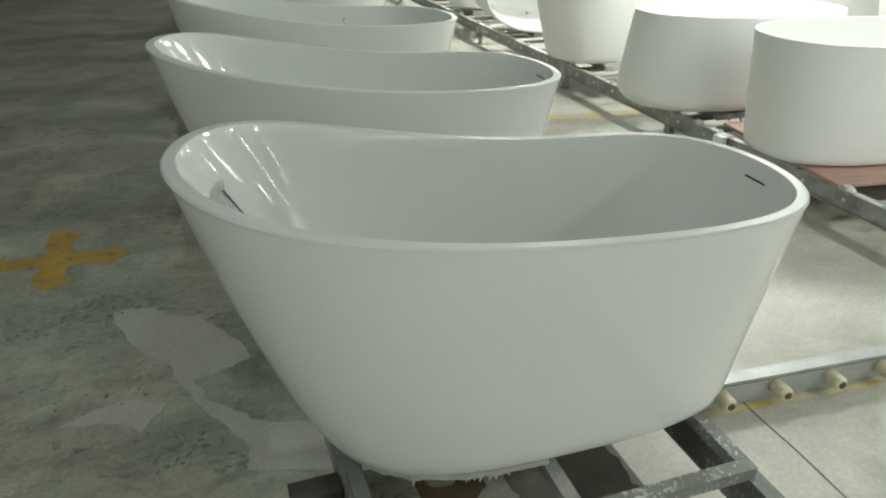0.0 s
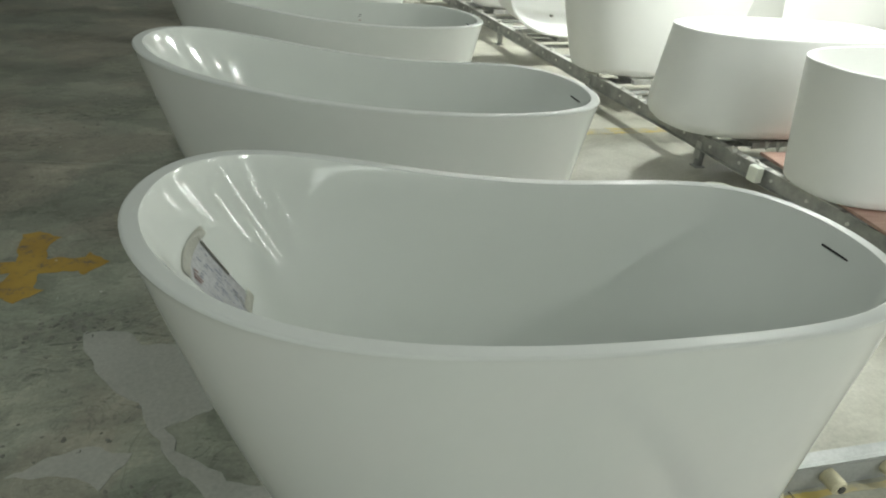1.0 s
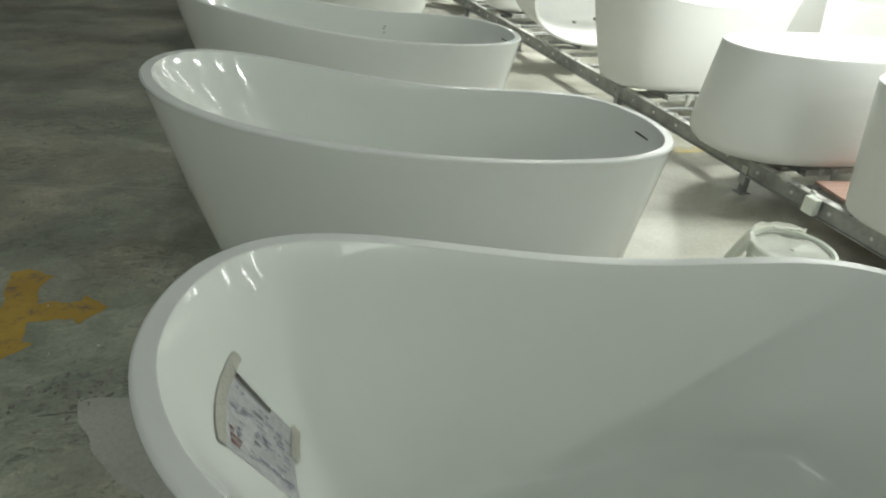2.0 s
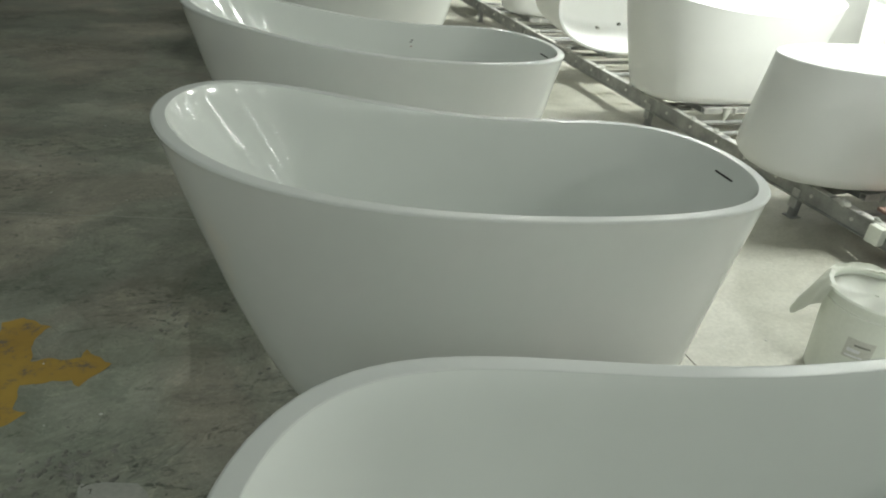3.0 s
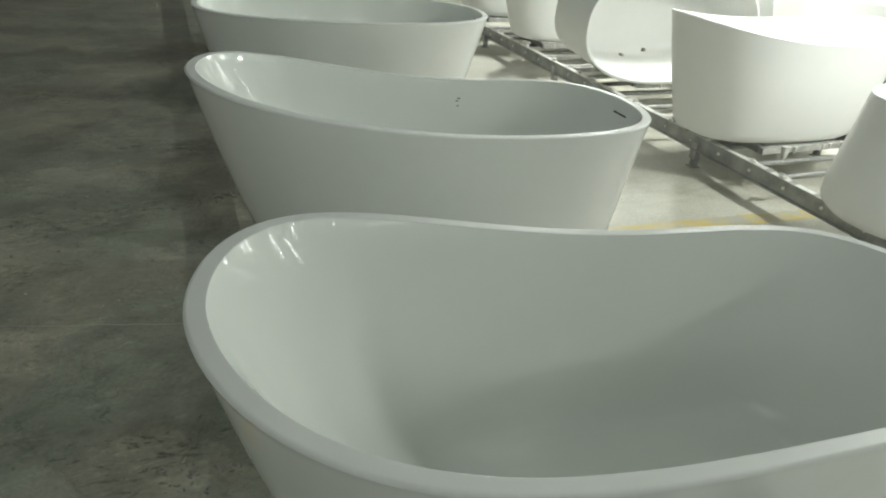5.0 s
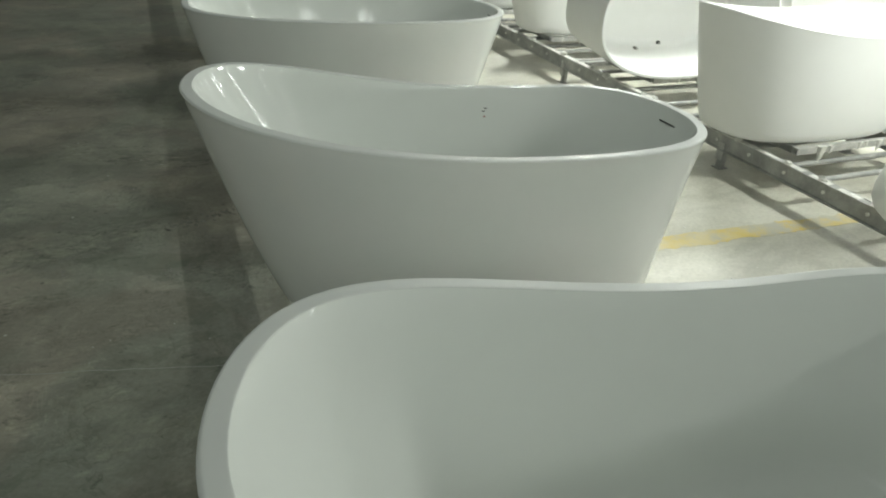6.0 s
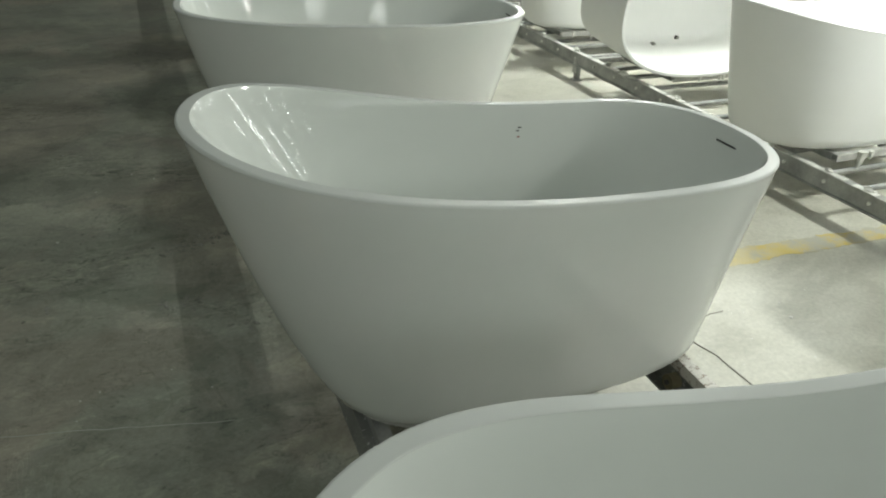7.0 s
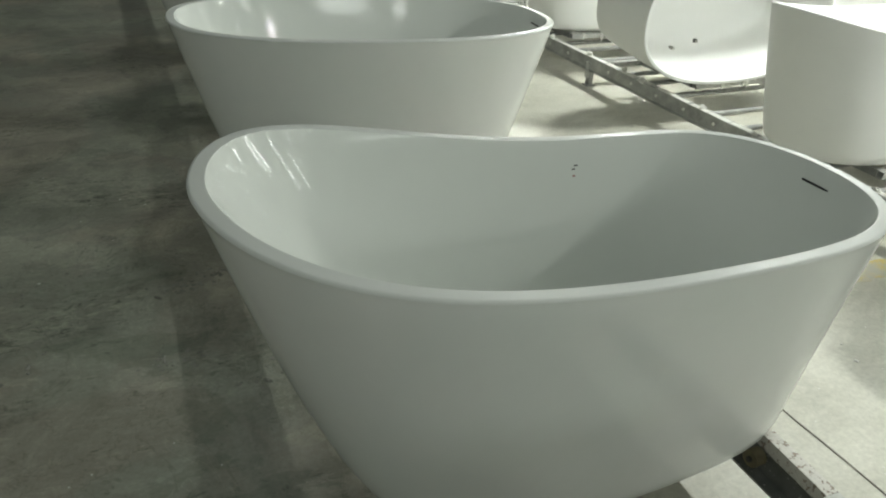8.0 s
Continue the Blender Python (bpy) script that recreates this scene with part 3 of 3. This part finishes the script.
def rack(xa, xb, y0, y1, name_label, leg_y, rollers=(), bolts=0, beam_mat=None, top=0.22):
    ob = thing("rack", name_label, "rack", pose(0, 0, 0))
    for x, d in ((xa, 1), (xb, -1)):
        beam = part("beam", channel(x, d, y0, y1, 0.12, top, 0.014 if bolts else 0.0), beam_mat or M_STEEL, ob)
        for k in range(bolts if d > 0 else 0):
            y = y0 + 0.25 + 0.27 * k
            part("bolt", rod(bmesh.new(), (x - 0.007, y, 0.172), (x + 0.002, y, 0.172), 0.011, 6), M_RESIN, beam)
    for y in leg_y:
        for x, d in ((xa, -1), (xb, 1)):
            leg = part("leg", boxed(x + 0.004, x + 0.044, y - 0.02, y + 0.02, 0.006, 0.119, 0.003) if d < 0 else boxed(x - 0.044, x - 0.004, y - 0.02, y + 0.02, 0.006, 0.119, 0.003), M_STEEL, ob)
            part("bracket", boxed(x - 0.009 if d < 0 else x + 0.001, x - 0.001 if d < 0 else x + 0.008, y - 0.024, y + 0.024, 0.06, 0.17, 0.002), M_PALESTEEL, leg)
            part("foot_plate", boxed(x - 0.012 if d < 0 else x - 0.06, x + 0.06 if d < 0 else x + 0.012, y - 0.035, y + 0.035, 0.0, 0.006, 0.001), M_STEEL, leg)
        part("crossbar", boxed(xa + 0.046, xb - 0.046, y - 0.02, y + 0.02, 0.128, 0.168, 0.003), M_STEEL, ob)
    for y in rollers:
        part("crossrod", rod(bmesh.new(), (xa + 0.046, y, 0.165), (xb - 0.046, y, 0.165), 0.017, 14), M_STEEL, ob)
    return ob


far_rack = rack(2.80, 3.95, 1.2, 14, "low galvanised steel rack with bolted channel beams and cross rods", [1.75, 3.98, 5.45, 7.37, 8.9, 10.4, 12.0], [1.6 + 0.29 * k + 0.05 * math.sin(k * 1.9) for k in range(30)], 36)
near_rack = rack(-0.03, NEAR_B[0], -0.4, 2.24, "short low steel rack under a glossy tub", [0.6, 2.18], (), 0, M_SPLASH, 0.235)
long_rack = rack(0.02, NEAR_B[1], 2.25, 12, "low steel rack under the row of glossy tubs", [2.33, 5.1, 6.6, 8.1, 9.6, 11], (), 0, M_SPLASH, 0.235)
for k in range(26):
    y = 0.9 + 0.215 * k
    rk, xb = (near_rack, NEAR_B[0]) if y < 2.24 else (long_rack, NEAR_B[1])
    for x, plastic in ((0.034 if y < 2.24 else 0.084, M_PLASTIC), (xb - 0.064, M_PLASTIC if 3.4 < y < 3.75 else M_SHADEPLASTIC)):
        if y < 2 and x > 0.5:
            continue
        roller = part("roller", rod(bmesh.new(), (x - 0.017, y, 0.2085), (x + 0.017, y, 0.2085), 0.024, 20), plastic, rk, "cream plastic roller" if plastic is M_PLASTIC else "brown plastic roller, darkened as in shade")
        part("axle", rod(bmesh.new(), (x - 0.024, y, 0.2085), (x + 0.024, y, 0.2085), 0.008, 10), M_DARKSTEEL, roller)
rack(4.6, 5.9, 1.2, 12, "low steel rack by the wall", [2.0 + 1.5 * k for k in range(6)])
rng = random.Random(11)
for k in range(26):
    y = 2.0 + 0.27 * k + rng.uniform(-0.1, 0.1)
    drip(far_rack, 2.80 + rng.uniform(0.0, 0.03), y, 0.226, rng.uniform(0.012, 0.03), k)


bm = bmesh.new()
for k in range(110):
    y, r = rng.uniform(1.6, 9.5), rng.uniform(0.006, 0.02)
    bmesh.ops.create_icosphere(bm, subdivisions=1, radius=r, matrix=Matrix.Translation((2.80 + rng.uniform(0.0, 0.04), y, 0.222)) @ Matrix.Diagonal((0.7, rng.uniform(0.8, 3.0), 0.35, 1)))
for k in range(18):
    y, r = 2.2 + 0.4 * k + rng.uniform(-0.14, 0.14), rng.uniform(0.014, 0.026)
    lump = bmesh.ops.create_icosphere(bm, subdivisions=2, radius=r, matrix=Matrix.Translation((2.80 + rng.uniform(-0.008, 0.02), y, 0.228)) @ Matrix.Diagonal((0.8, rng.uniform(0.9, 1.9), 0.9, 1)))["verts"]
    for v in lump:
        v.co += noise.noise_vector(v.co * 70) * r * 0.6
tagged(part("resin_crust", bm, M_RESIN, far_rack, "white resin crust along the beam"), kind="stuff")


bm = bmesh.new()
for k in range(70):
    y = 1.25 + 0.18 * k
    box(bm, 2.786 + rng.uniform(0, 0.006), 2.835 + rng.uniform(-0.012, 0), y, y + 0.18 * rng.uniform(0.6, 0.99), 0.2203, 0.222 + rng.uniform(0, 0.003))
tagged(part("resin_film", bm, M_RESIN, far_rack, "chalky resin film on the beam's top"), kind="stuff")


def tube(bm, axis, a, b, c0, c1, z0, w=0.038, t=0.004):
    """A hollow square tube along x or y with open ends."""
    sq = lambda o: [(c0 + o, z0 + o), (c1 - o, z0 + o), (c1 - o, z0 + w - o), (c0 + o, z0 + w - o)]
    at = (lambda p, c, z: Vector((p, c, z))) if axis == "x" else (lambda p, c, z: Vector((c, p, z)))
    rings = [[at(a + 0.05, *q) for q in sq(t)], [at(a, *q) for q in sq(t)], [at(a, *q) for q in sq(0)], [at(b, *q) for q in sq(0)], [at(b, *q) for q in sq(t)], [at(b - 0.05, *q) for q in sq(t)]]
    m2 = loft(rings)
    me = bpy.data.meshes.new("tube")
    m2.to_mesh(me)
    m2.free()
    bm.from_mesh(me)
    bpy.data.meshes.remove(me)
    return bm


def cart(x0, x1, y0, y1, yaw, seed, side_mat=None, z=0.222, wheels=True):
    ob = thing("cart_frame", "square steel tube cart frame splashed with white resin", "cart", pose((x0 + x1) / 2, (y0 + y1) / 2, z, 0, 0, yaw), "cart frames")
    a, b, w = (x1 - x0) / 2, (y1 - y0) / 2, 0.038
    for s in (-1, 1):
        part("rail", tube(bmesh.new(), "x", -a, a, s * b - (w if s > 0 else 0), s * b + (w if s < 0 else 0), 0.006), M_PALESTEEL if seed in (1, 2) or seed > 8 else M_SPLASH, ob)
        part("rail", tube(bmesh.new(), "y", -b + w + 0.001, b - w - 0.001, s * a - (w if s > 0 else 0), s * a + (w if s < 0 else 0), 0.006), M_STEEL if s < 0 and seed in (1, 2) else side_mat or M_STEEL, ob)
        for e in (-1, 1) if wheels else ():
            x, y = s * (a - 0.065), b - 0.12 if e > 0 else -b - 0.005
            wheel = part("wheel", rod(bmesh.new(), (x - 0.014, y, -0.022), (x + 0.014, y, -0.022), 0.028, 20), M_PLASTIC, ob, "cream plastic wheel")
            part("hub", rod(bmesh.new(), (x - 0.022, y, -0.022), (x + 0.022, y, -0.022), 0.009, 12), M_DARKSTEEL, wheel)
    if seed == 0:
        part("rail", tube(bmesh.new(), "y", -b + w + 0.001, b - w - 0.001, -w / 2, w / 2, 0.006), M_STEEL, ob)
    rng = random.Random(seed)
    for k in range(4):
        drip(ob, rng.uniform(-a * 0.8, a * 0.5), -b - 0.002, 0.048, rng.uniform(0.03, 0.085), seed * 10 + k)
    return ob


for i, (x, y, yaw) in enumerate(ROW):
    cart(x - (0.49, 0.42, 0.43)[i], x + (0.495, 0.55, 0.55)[i], y - 0.51, y + 0.40, (yaw * 0.5, yaw * 0.5, -2.5)[i], i, (M_SPLASH, M_CRUST, M_RUSTCRUST)[i], 0.229, False)
for i, y in enumerate((5.91, 7.4, 8.8)):
    cart(0.0, 1.03, y - 0.42, y + 0.42, 0, 5 + i, None, 0.229, False)
for i, (x, y) in enumerate(((3.45, 4.0), (3.47, 5.36), (3.55, 6.80), (3.45, 8.15), (3.45, 9.4))):
    cart(x - 0.52, x + 0.52, y - 0.32, y + 0.31, 0, 9 + i, None, 0.222, False)
for i, y in enumerate((2.6, 3.9, 5.3, 6.7, 8.1)):
    cart(4.62, 5.85, y - 0.31, y + 0.31, 0, 19 + i, None, 0.222, False)
drip(bpy.data.objects["cart_frame.007"], -0.34, -0.322, 0.05, 0.11, 77)
drip(bpy.data.objects["cart_frame.007"], -0.27, -0.324, 0.045, 0.05, 78)
tagged(part("board", boxed(-0.65, 0.65, -0.52, 0.52, 0.2285, 0.2465, 0.002), M_BOARD, m=pose(3.48, 2.98, 0, 0, 0, -8)), "pinkish plywood board lying on the rack", "board")
tagged(part("clamp_block", boxed(2.735, 2.784, 3.39, 3.47, 0.135, 0.228, 0.010), M_BUCKET), "small white plastic block on the rack beam", "block")
bracket = thing("steel_bracket", "dark steel bracket with a grey block beside the rack beam", "bracket", pose(-0.034, 1.5, 0))
part("plate", boxed(-0.13, 0, -0.03, 0.035, 0.185, 0.205, 0.002), M_DARKSTEEL, bracket)
part("block", boxed(-0.14, -0.02, -0.05, 0.03, 0.0, 0.09, 0.003), M_STEEL, bracket)
part("web", boxed(-0.02, 0, -0.03, 0.035, 0.09, 0.185, 0.002), M_DARKSTEEL, bracket)


# ---- roller rail ----
def roller_rail():
    ob = thing("roller_rail", "bright galvanised rail with cream plastic rollers on the floor", "rail", pose(1.15, 1.606, 0, 0, 0, -4.4))
    bm = bmesh.new()
    pts = [(0, 0), (0.05, 0), (0.05, 0.1), (0.012, 0.1), (0.006, 0.106), (-0.007, 0.106), (-0.007, 0.095), (0.014, 0.095), (0.014, 0.084), (0, 0.084)]
    bm = loft([[Vector((x, y, z)) for y, z in pts] for x in (0, 1.6)])
    part("channel", bm, M_GALV, ob, angle=25)
    for k in range(7):
        x = 0.125 + 0.223 * k
        r = part("roller", rod(rod(bmesh.new(), (x, -0.055, 0.055), (x, -0.001, 0.055), 0.026, 24), (x, -0.062, 0.055), (x, -0.055, 0.055), 0.02, 24, 0.025), M_PLASTIC, ob, "cream plastic roller")
        part("axle", rod(bmesh.new(), (x, -0.066, 0.055), (x, -0.06, 0.055), 0.013, 16), M_DARKSTEEL, r)


roller_rail()


bm = bmesh.new()
for k in range(34):
    x, y, r = rng.uniform(3.12, 3.62), rng.uniform(6.46, 6.60), rng.uniform(0.008, 0.026)
    vs = bmesh.ops.create_icosphere(bm, subdivisions=2, radius=r, matrix=Matrix.Translation((x, y, 0.266)) @ Matrix.Diagonal((rng.uniform(1, 2.6), 1, 0.6, 1)))["verts"]
    for v in vs:
        v.co += noise.noise_vector(v.co * 60) * r * 0.5
tagged(part("resin_lumps", bm, M_RESIN), "white resin lumps caked on the cart rail", "debris", kind="stuff")


# ---- floor marks ----
def flat_mark(name, outline, z, mat, label, category):
    bm = bmesh.new()
    lo = [bm.verts.new((x, y, 0.0005)) for x, y in outline]
    hi = [bm.verts.new((x, y, z)) for x, y in outline]
    bm.faces.new(hi)
    for i in range(len(lo)):
        j = (i + 1) % len(lo)
        bm.faces.new((lo[i], lo[j], hi[j], hi[i]))
    return tagged(part(name, bm, mat, angle=20), label, category)


def ragged(corners, step=0.03, amp=0.008, seed=0):
    out = []
    for i, a in enumerate(corners):
        b = Vector(corners[(i + 1) % len(corners)])
        a = Vector(a)
        n = max(1, int((b - a).length / step))
        for k in range(n):
            p = a.lerp(b, k / n)
            d = noise.noise_vector((p.x * 22 + seed, p.y * 22, seed))
            out.append((p.x + d.x * amp, p.y + d.y * amp))
    return out


CROSS = [(-1.01, 3.70), (-0.94, 3.73), (-0.84, 3.64), (-0.88, 3.61), (-0.88, 3.46), (-0.73, 3.44), (-0.72, 3.49), (-0.63, 3.39), (-0.72, 3.29), (-0.74, 3.33), (-0.89, 3.34), (-0.89, 3.23), (-0.85, 3.20), (-0.94, 3.12), (-1.03, 3.20), (-1.0, 3.36), (-1.16, 3.37), (-1.17, 3.31), (-1.28, 3.43), (-1.16, 3.52), (-1.16, 3.47), (-0.99, 3.46)]
flat_mark("floor_mark", ragged(CROSS, 0.012, 0.014), 0.0015, M_YELLOW, "worn yellow painted cross with arrow tips on the floor", "floor mark")
flat_mark("floor_line", ragged([(1.7, 4.65), (3.3, 4.60), (3.3, 4.70), (1.7, 4.78)], 0.02, 0.022, 2), 0.0014, M_FADED, "worn yellow painted line on the floor", "floor mark")
flat_mark("floor_line", ragged([(1.1, 1.575), (2.4, 1.468), (2.4, 1.492), (1.1, 1.600)]), 0.0014, M_FADED, "worn yellow painted line on the floor", "floor mark")
SPILL = [(-0.68, 2.81), (-0.67, 2.88), (-0.52, 2.84), (-0.47, 2.75), (-0.35, 2.72), (-0.19, 2.46), (-0.18, 2.38), (-0.38, 2.30), (-0.35, 2.20), (-0.20, 2.03), (0.05, 1.94), (0.05, 1.72), (-0.25, 1.82), (-0.23, 1.92), (-0.38, 2.17), (-0.47, 2.43), (-0.57, 2.55)]
flat_mark("cement_spill", ragged(SPILL, 0.02, 0.016, 3), 0.003, M_PATCH, "pale cement spill dried on the floor", "spill")


def streak(name, line, w, mat, label, category, seed=0, amp=0.01, z=0.0025):
    """A thin wandering line on the floor."""
    left, right = [], []
    for (xa, ya), (xb, yb) in zip(line, line[1:]):
        n = max(2, int(math.hypot(xb - xa, yb - ya) / 0.05))
        for i in range(n):
            x, y = xa + (xb - xa) * i / n, ya + (yb - ya) * i / n
            d = noise.noise((x * 9 + seed, y * 9, seed)) * amp
            e = w * (0.6 + 0.8 * abs(noise.noise((x * 15, y * 15, seed + 3))))
            nx, ny = -(yb - ya), xb - xa
            q = math.hypot(nx, ny)
            left.append((x + nx / q * (d + e / 2), y + ny / q * (d + e / 2)))
            right.append((x + nx / q * (d - e / 2), y + ny / q * (d - e / 2)))
    return flat_mark(name, left + right[::-1], z, mat, label, category)


streak("floor_joint", [(1.41, 3.3), (1.43, 3.85), (1.42, 4.15), (1.39, 4.27), (1.33, 4.31)], 0.006, M_DARKBROWN, "dark chipped joint in the concrete floor", "floor joint", 5, 0.009)
streak("floor_joint", [(1.36, 0.3), (1.38, 1.5), (1.41, 2.9), (1.41, 3.3)], 0.0045, M_DARKBROWN, "dark narrow joint cut in the concrete floor", "floor joint", 1, 0.004)
streak("floor_crack", [(1.33, 4.31), (1.45, 4.33), (1.58, 4.37), (1.72, 4.36)], 0.005, M_DARKBROWN, "short chipped crack in the pale floor", "crack", 9, 0.03, 0.0015)
streak("floor_crack", [(-1.9, 4.80), (-0.94, 4.55), (-0.58, 4.47), (-0.22, 4.37)], 0.003, M_PATCH, "pale hairline crack in the dark floor", "crack", 7, 0.016, 0.0012)
flat_mark("floor_patch", ragged([(0.20, 1.49), (0.27, 1.46), (0.36, 1.48), (0.40, 1.53), (0.36, 1.60), (0.26, 1.57), (0.20, 1.61)], 0.012, 0.03, 8), 0.003, M_RUST, "rusty brown stain on the floor", "stain")
flat_mark("cement_spill", ragged([(-0.80, 2.20), (-0.70, 2.26), (-0.60, 2.27), (-0.47, 2.21), (-0.55, 2.10), (-0.61, 2.16)], 0.02, 0.018, 5), 0.003, M_PATCH, "pale cement spill dried on the floor", "spill")


flat_mark("floor_patch", ragged([(0.46, 1.10), (0.80, 1.08), (0.83, 1.62), (0.72, 1.70), (0.46, 1.66)], 0.03, 0.03, 4), 0.0028, M_DARKBROWN, "dark brown patch on the floor under the cart", "stain")


def cement_lumps(spots):
    """Rough dribbles of cement left on the dark floor."""
    bm = bmesh.new()
    rng = random.Random(8)
    for cx, cy, spread, count in spots:
        for k in range(2 * count):
            x, y, r = rng.gauss(cx, spread * 1.6), rng.gauss(cy, spread), rng.uniform(0.0025, 0.0085)
            m = Matrix.Translation((x, y, 0.0)) @ Matrix.Rotation(rng.uniform(0, 3.1), 4, "Z") @ Matrix.Diagonal((rng.uniform(1.0, 2.2), 1, 0.38, 1))
            vs = bmesh.ops.create_icosphere(bm, subdivisions=2, radius=r, matrix=m)["verts"]
            for v in vs:
                v.co += noise.noise_vector(v.co * 140) * r * 0.7
    tagged(part("cement_lumps", bm, M_LUMP), "rough grey cement lumps stuck to the dark floor", "debris", kind="stuff")


cement_lumps(((-0.73, 2.96, 0.04, 26), (-0.44, 2.01, 0.04, 26), (-0.92, 2.82, 0.04, 10), (-0.77, 2.31, 0.08, 8), (-0.43, 3.63, 0.05, 18), (-0.20, 3.66, 0.04, 14), (-0.14, 3.27, 0.05, 8), (-0.64, 2.86, 0.03, 8), (-0.83, 4.12, 0.15, 8), (-0.34, 5.53, 0.04, 20), (-0.16, 5.59, 0.03, 16), (-0.41, 5.07, 0.03, 14), (-0.10, 4.88, 0.04, 12), (-0.74, 5.67, 0.08, 14), (-0.9, 5.3, 0.12, 10)))


def crumbs():
    """Loose chips of resin and plaster on the floor."""
    bm = bmesh.new()
    rng = random.Random(21)
    for k in range(150):
        x, y = (rng.uniform(-2.2, -0.2), rng.uniform(2.0, 7.5)) if k < 70 else (rng.gauss(1.65, 0.35), rng.gauss(4.15, 0.7))
        r = rng.uniform(0.0015, 0.004) if k < 140 else rng.uniform(0.005, 0.009)
        bmesh.ops.create_icosphere(bm, subdivisions=1, radius=r, matrix=Matrix.Translation((x, y, r * 0.35)) @ Matrix.Diagonal((rng.uniform(0.6, 1.8), 1, 0.5, 1)))
    tagged(part("floor_crumbs", bm, M_RESIN), "white resin crumbs scattered on the floor", "debris", kind="stuff")


crumbs()


# ---- bucket ----
def bucket():
    ob = thing("bucket", "white plastic bucket with film draped over its rim", "bucket", pose(1.97, 2.79, 0))
    prof = [(0.13, 0.0), (0.138, 0.006), (0.158, 0.30), (0.158, 0.305), (0.168, 0.306), (0.168, 0.32), (0.16, 0.322), (0.16, 0.345), (0.169, 0.347), (0.169, 0.36), (0.163, 0.365), (0.155, 0.36), (0.15, 0.30), (0.128, 0.02)]
    rings = [[Vector((r * math.cos(2 * math.pi * k / 48), r * math.sin(2 * math.pi * k / 48), z)) for k in range(48)] for r, z in prof]
    part("body", loft(rings), M_BUCKET, ob)
    rows = []
    for r in (0.152, 0.14, 0.11, 0.06, 0.01):
        ring = []
        for k in range(64):
            a = 2 * math.pi * k / 64
            w = noise.noise((14 * r * math.cos(a), 14 * r * math.sin(a), 2.0))
            ring.append(Vector((r * math.cos(a), r * math.sin(a), 0.345 + 0.012 * w * (1 if r < 0.15 else 0.2))))
        rows.append(ring)
    bm = loft(rows, False)
    bmesh.ops.solidify(bm, geom=bm.faces[:], thickness=0.0012)
    part("film", bm, M_FILM, ob, "thin white plastic film over the opening")
    n, rows = 64, []
    for j, (r, z) in enumerate(((0.15, 0.372), (0.168, 0.374), (0.177, 0.362), (0.183, 0.33), (0.19, 0.29), (0.196, 0.25))):
        row = []
        for k in range(n + 1):
            a = 0.55 + 2.35 * k / n
            flap = math.exp(-((a - 2.35) / 0.40) ** 2)
            w = noise.noise((4 * math.cos(a), 4 * math.sin(a), 0.5 * j)) + 0.5 * noise.noise((11 * math.cos(a), 11 * math.sin(a), 0.7 * j))
            f = max(0, j - 1) / 4
            rr = r + 0.010 * w * f + 0.05 * flap * f
            row.append(Vector((rr * math.cos(a), rr * math.sin(a), z + 0.006 * w - f * (0.065 * flap - 0.08 * (1 - flap)))))
        rows.append(row)
    bm = bmesh.new()
    vs = [[bm.verts.new(p) for p in row] for row in rows]
    for p, q in zip(vs, vs[1:]):
        for k in range(n):
            bm.faces.new((p[k], p[k + 1], q[k + 1], q[k]))
    bmesh.ops.solidify(bm, geom=bm.faces[:], thickness=0.0015)
    part("cloth", bm, M_FILM, ob, "limp white cloth hanging over the rim")
    for z0, z1, a0, a1, lift, mat, nm in ((0.150, 0.232, 3.54, 4.14, 0.0010, M_STICKER, "sticker"), (0.178, 0.192, 3.60, 3.88, 0.0020, M_PAPER, "print_bar"), (0.204, 0.212, 3.72, 4.06, 0.0020, M_LUMP, "print_bar"), (0.158, 0.165, 3.60, 3.98, 0.0020, M_PAPER, "print_bar")):
        at = lambda z: 0.138 + 0.0675 * z + lift
        bm = loft([[Vector((q * math.cos(a), q * math.sin(a), h)) for q, h in ((at(z0) - 0.001, z0), (at(z0), z0), (at(z1), z1), (at(z1) - 0.001, z1))] for a in [a0 + (a1 - a0) * i / 8 for i in range(9)]])
        part(nm, bm, mat, ob, "grey printed sticker" if nm == "sticker" else "")


bucket()
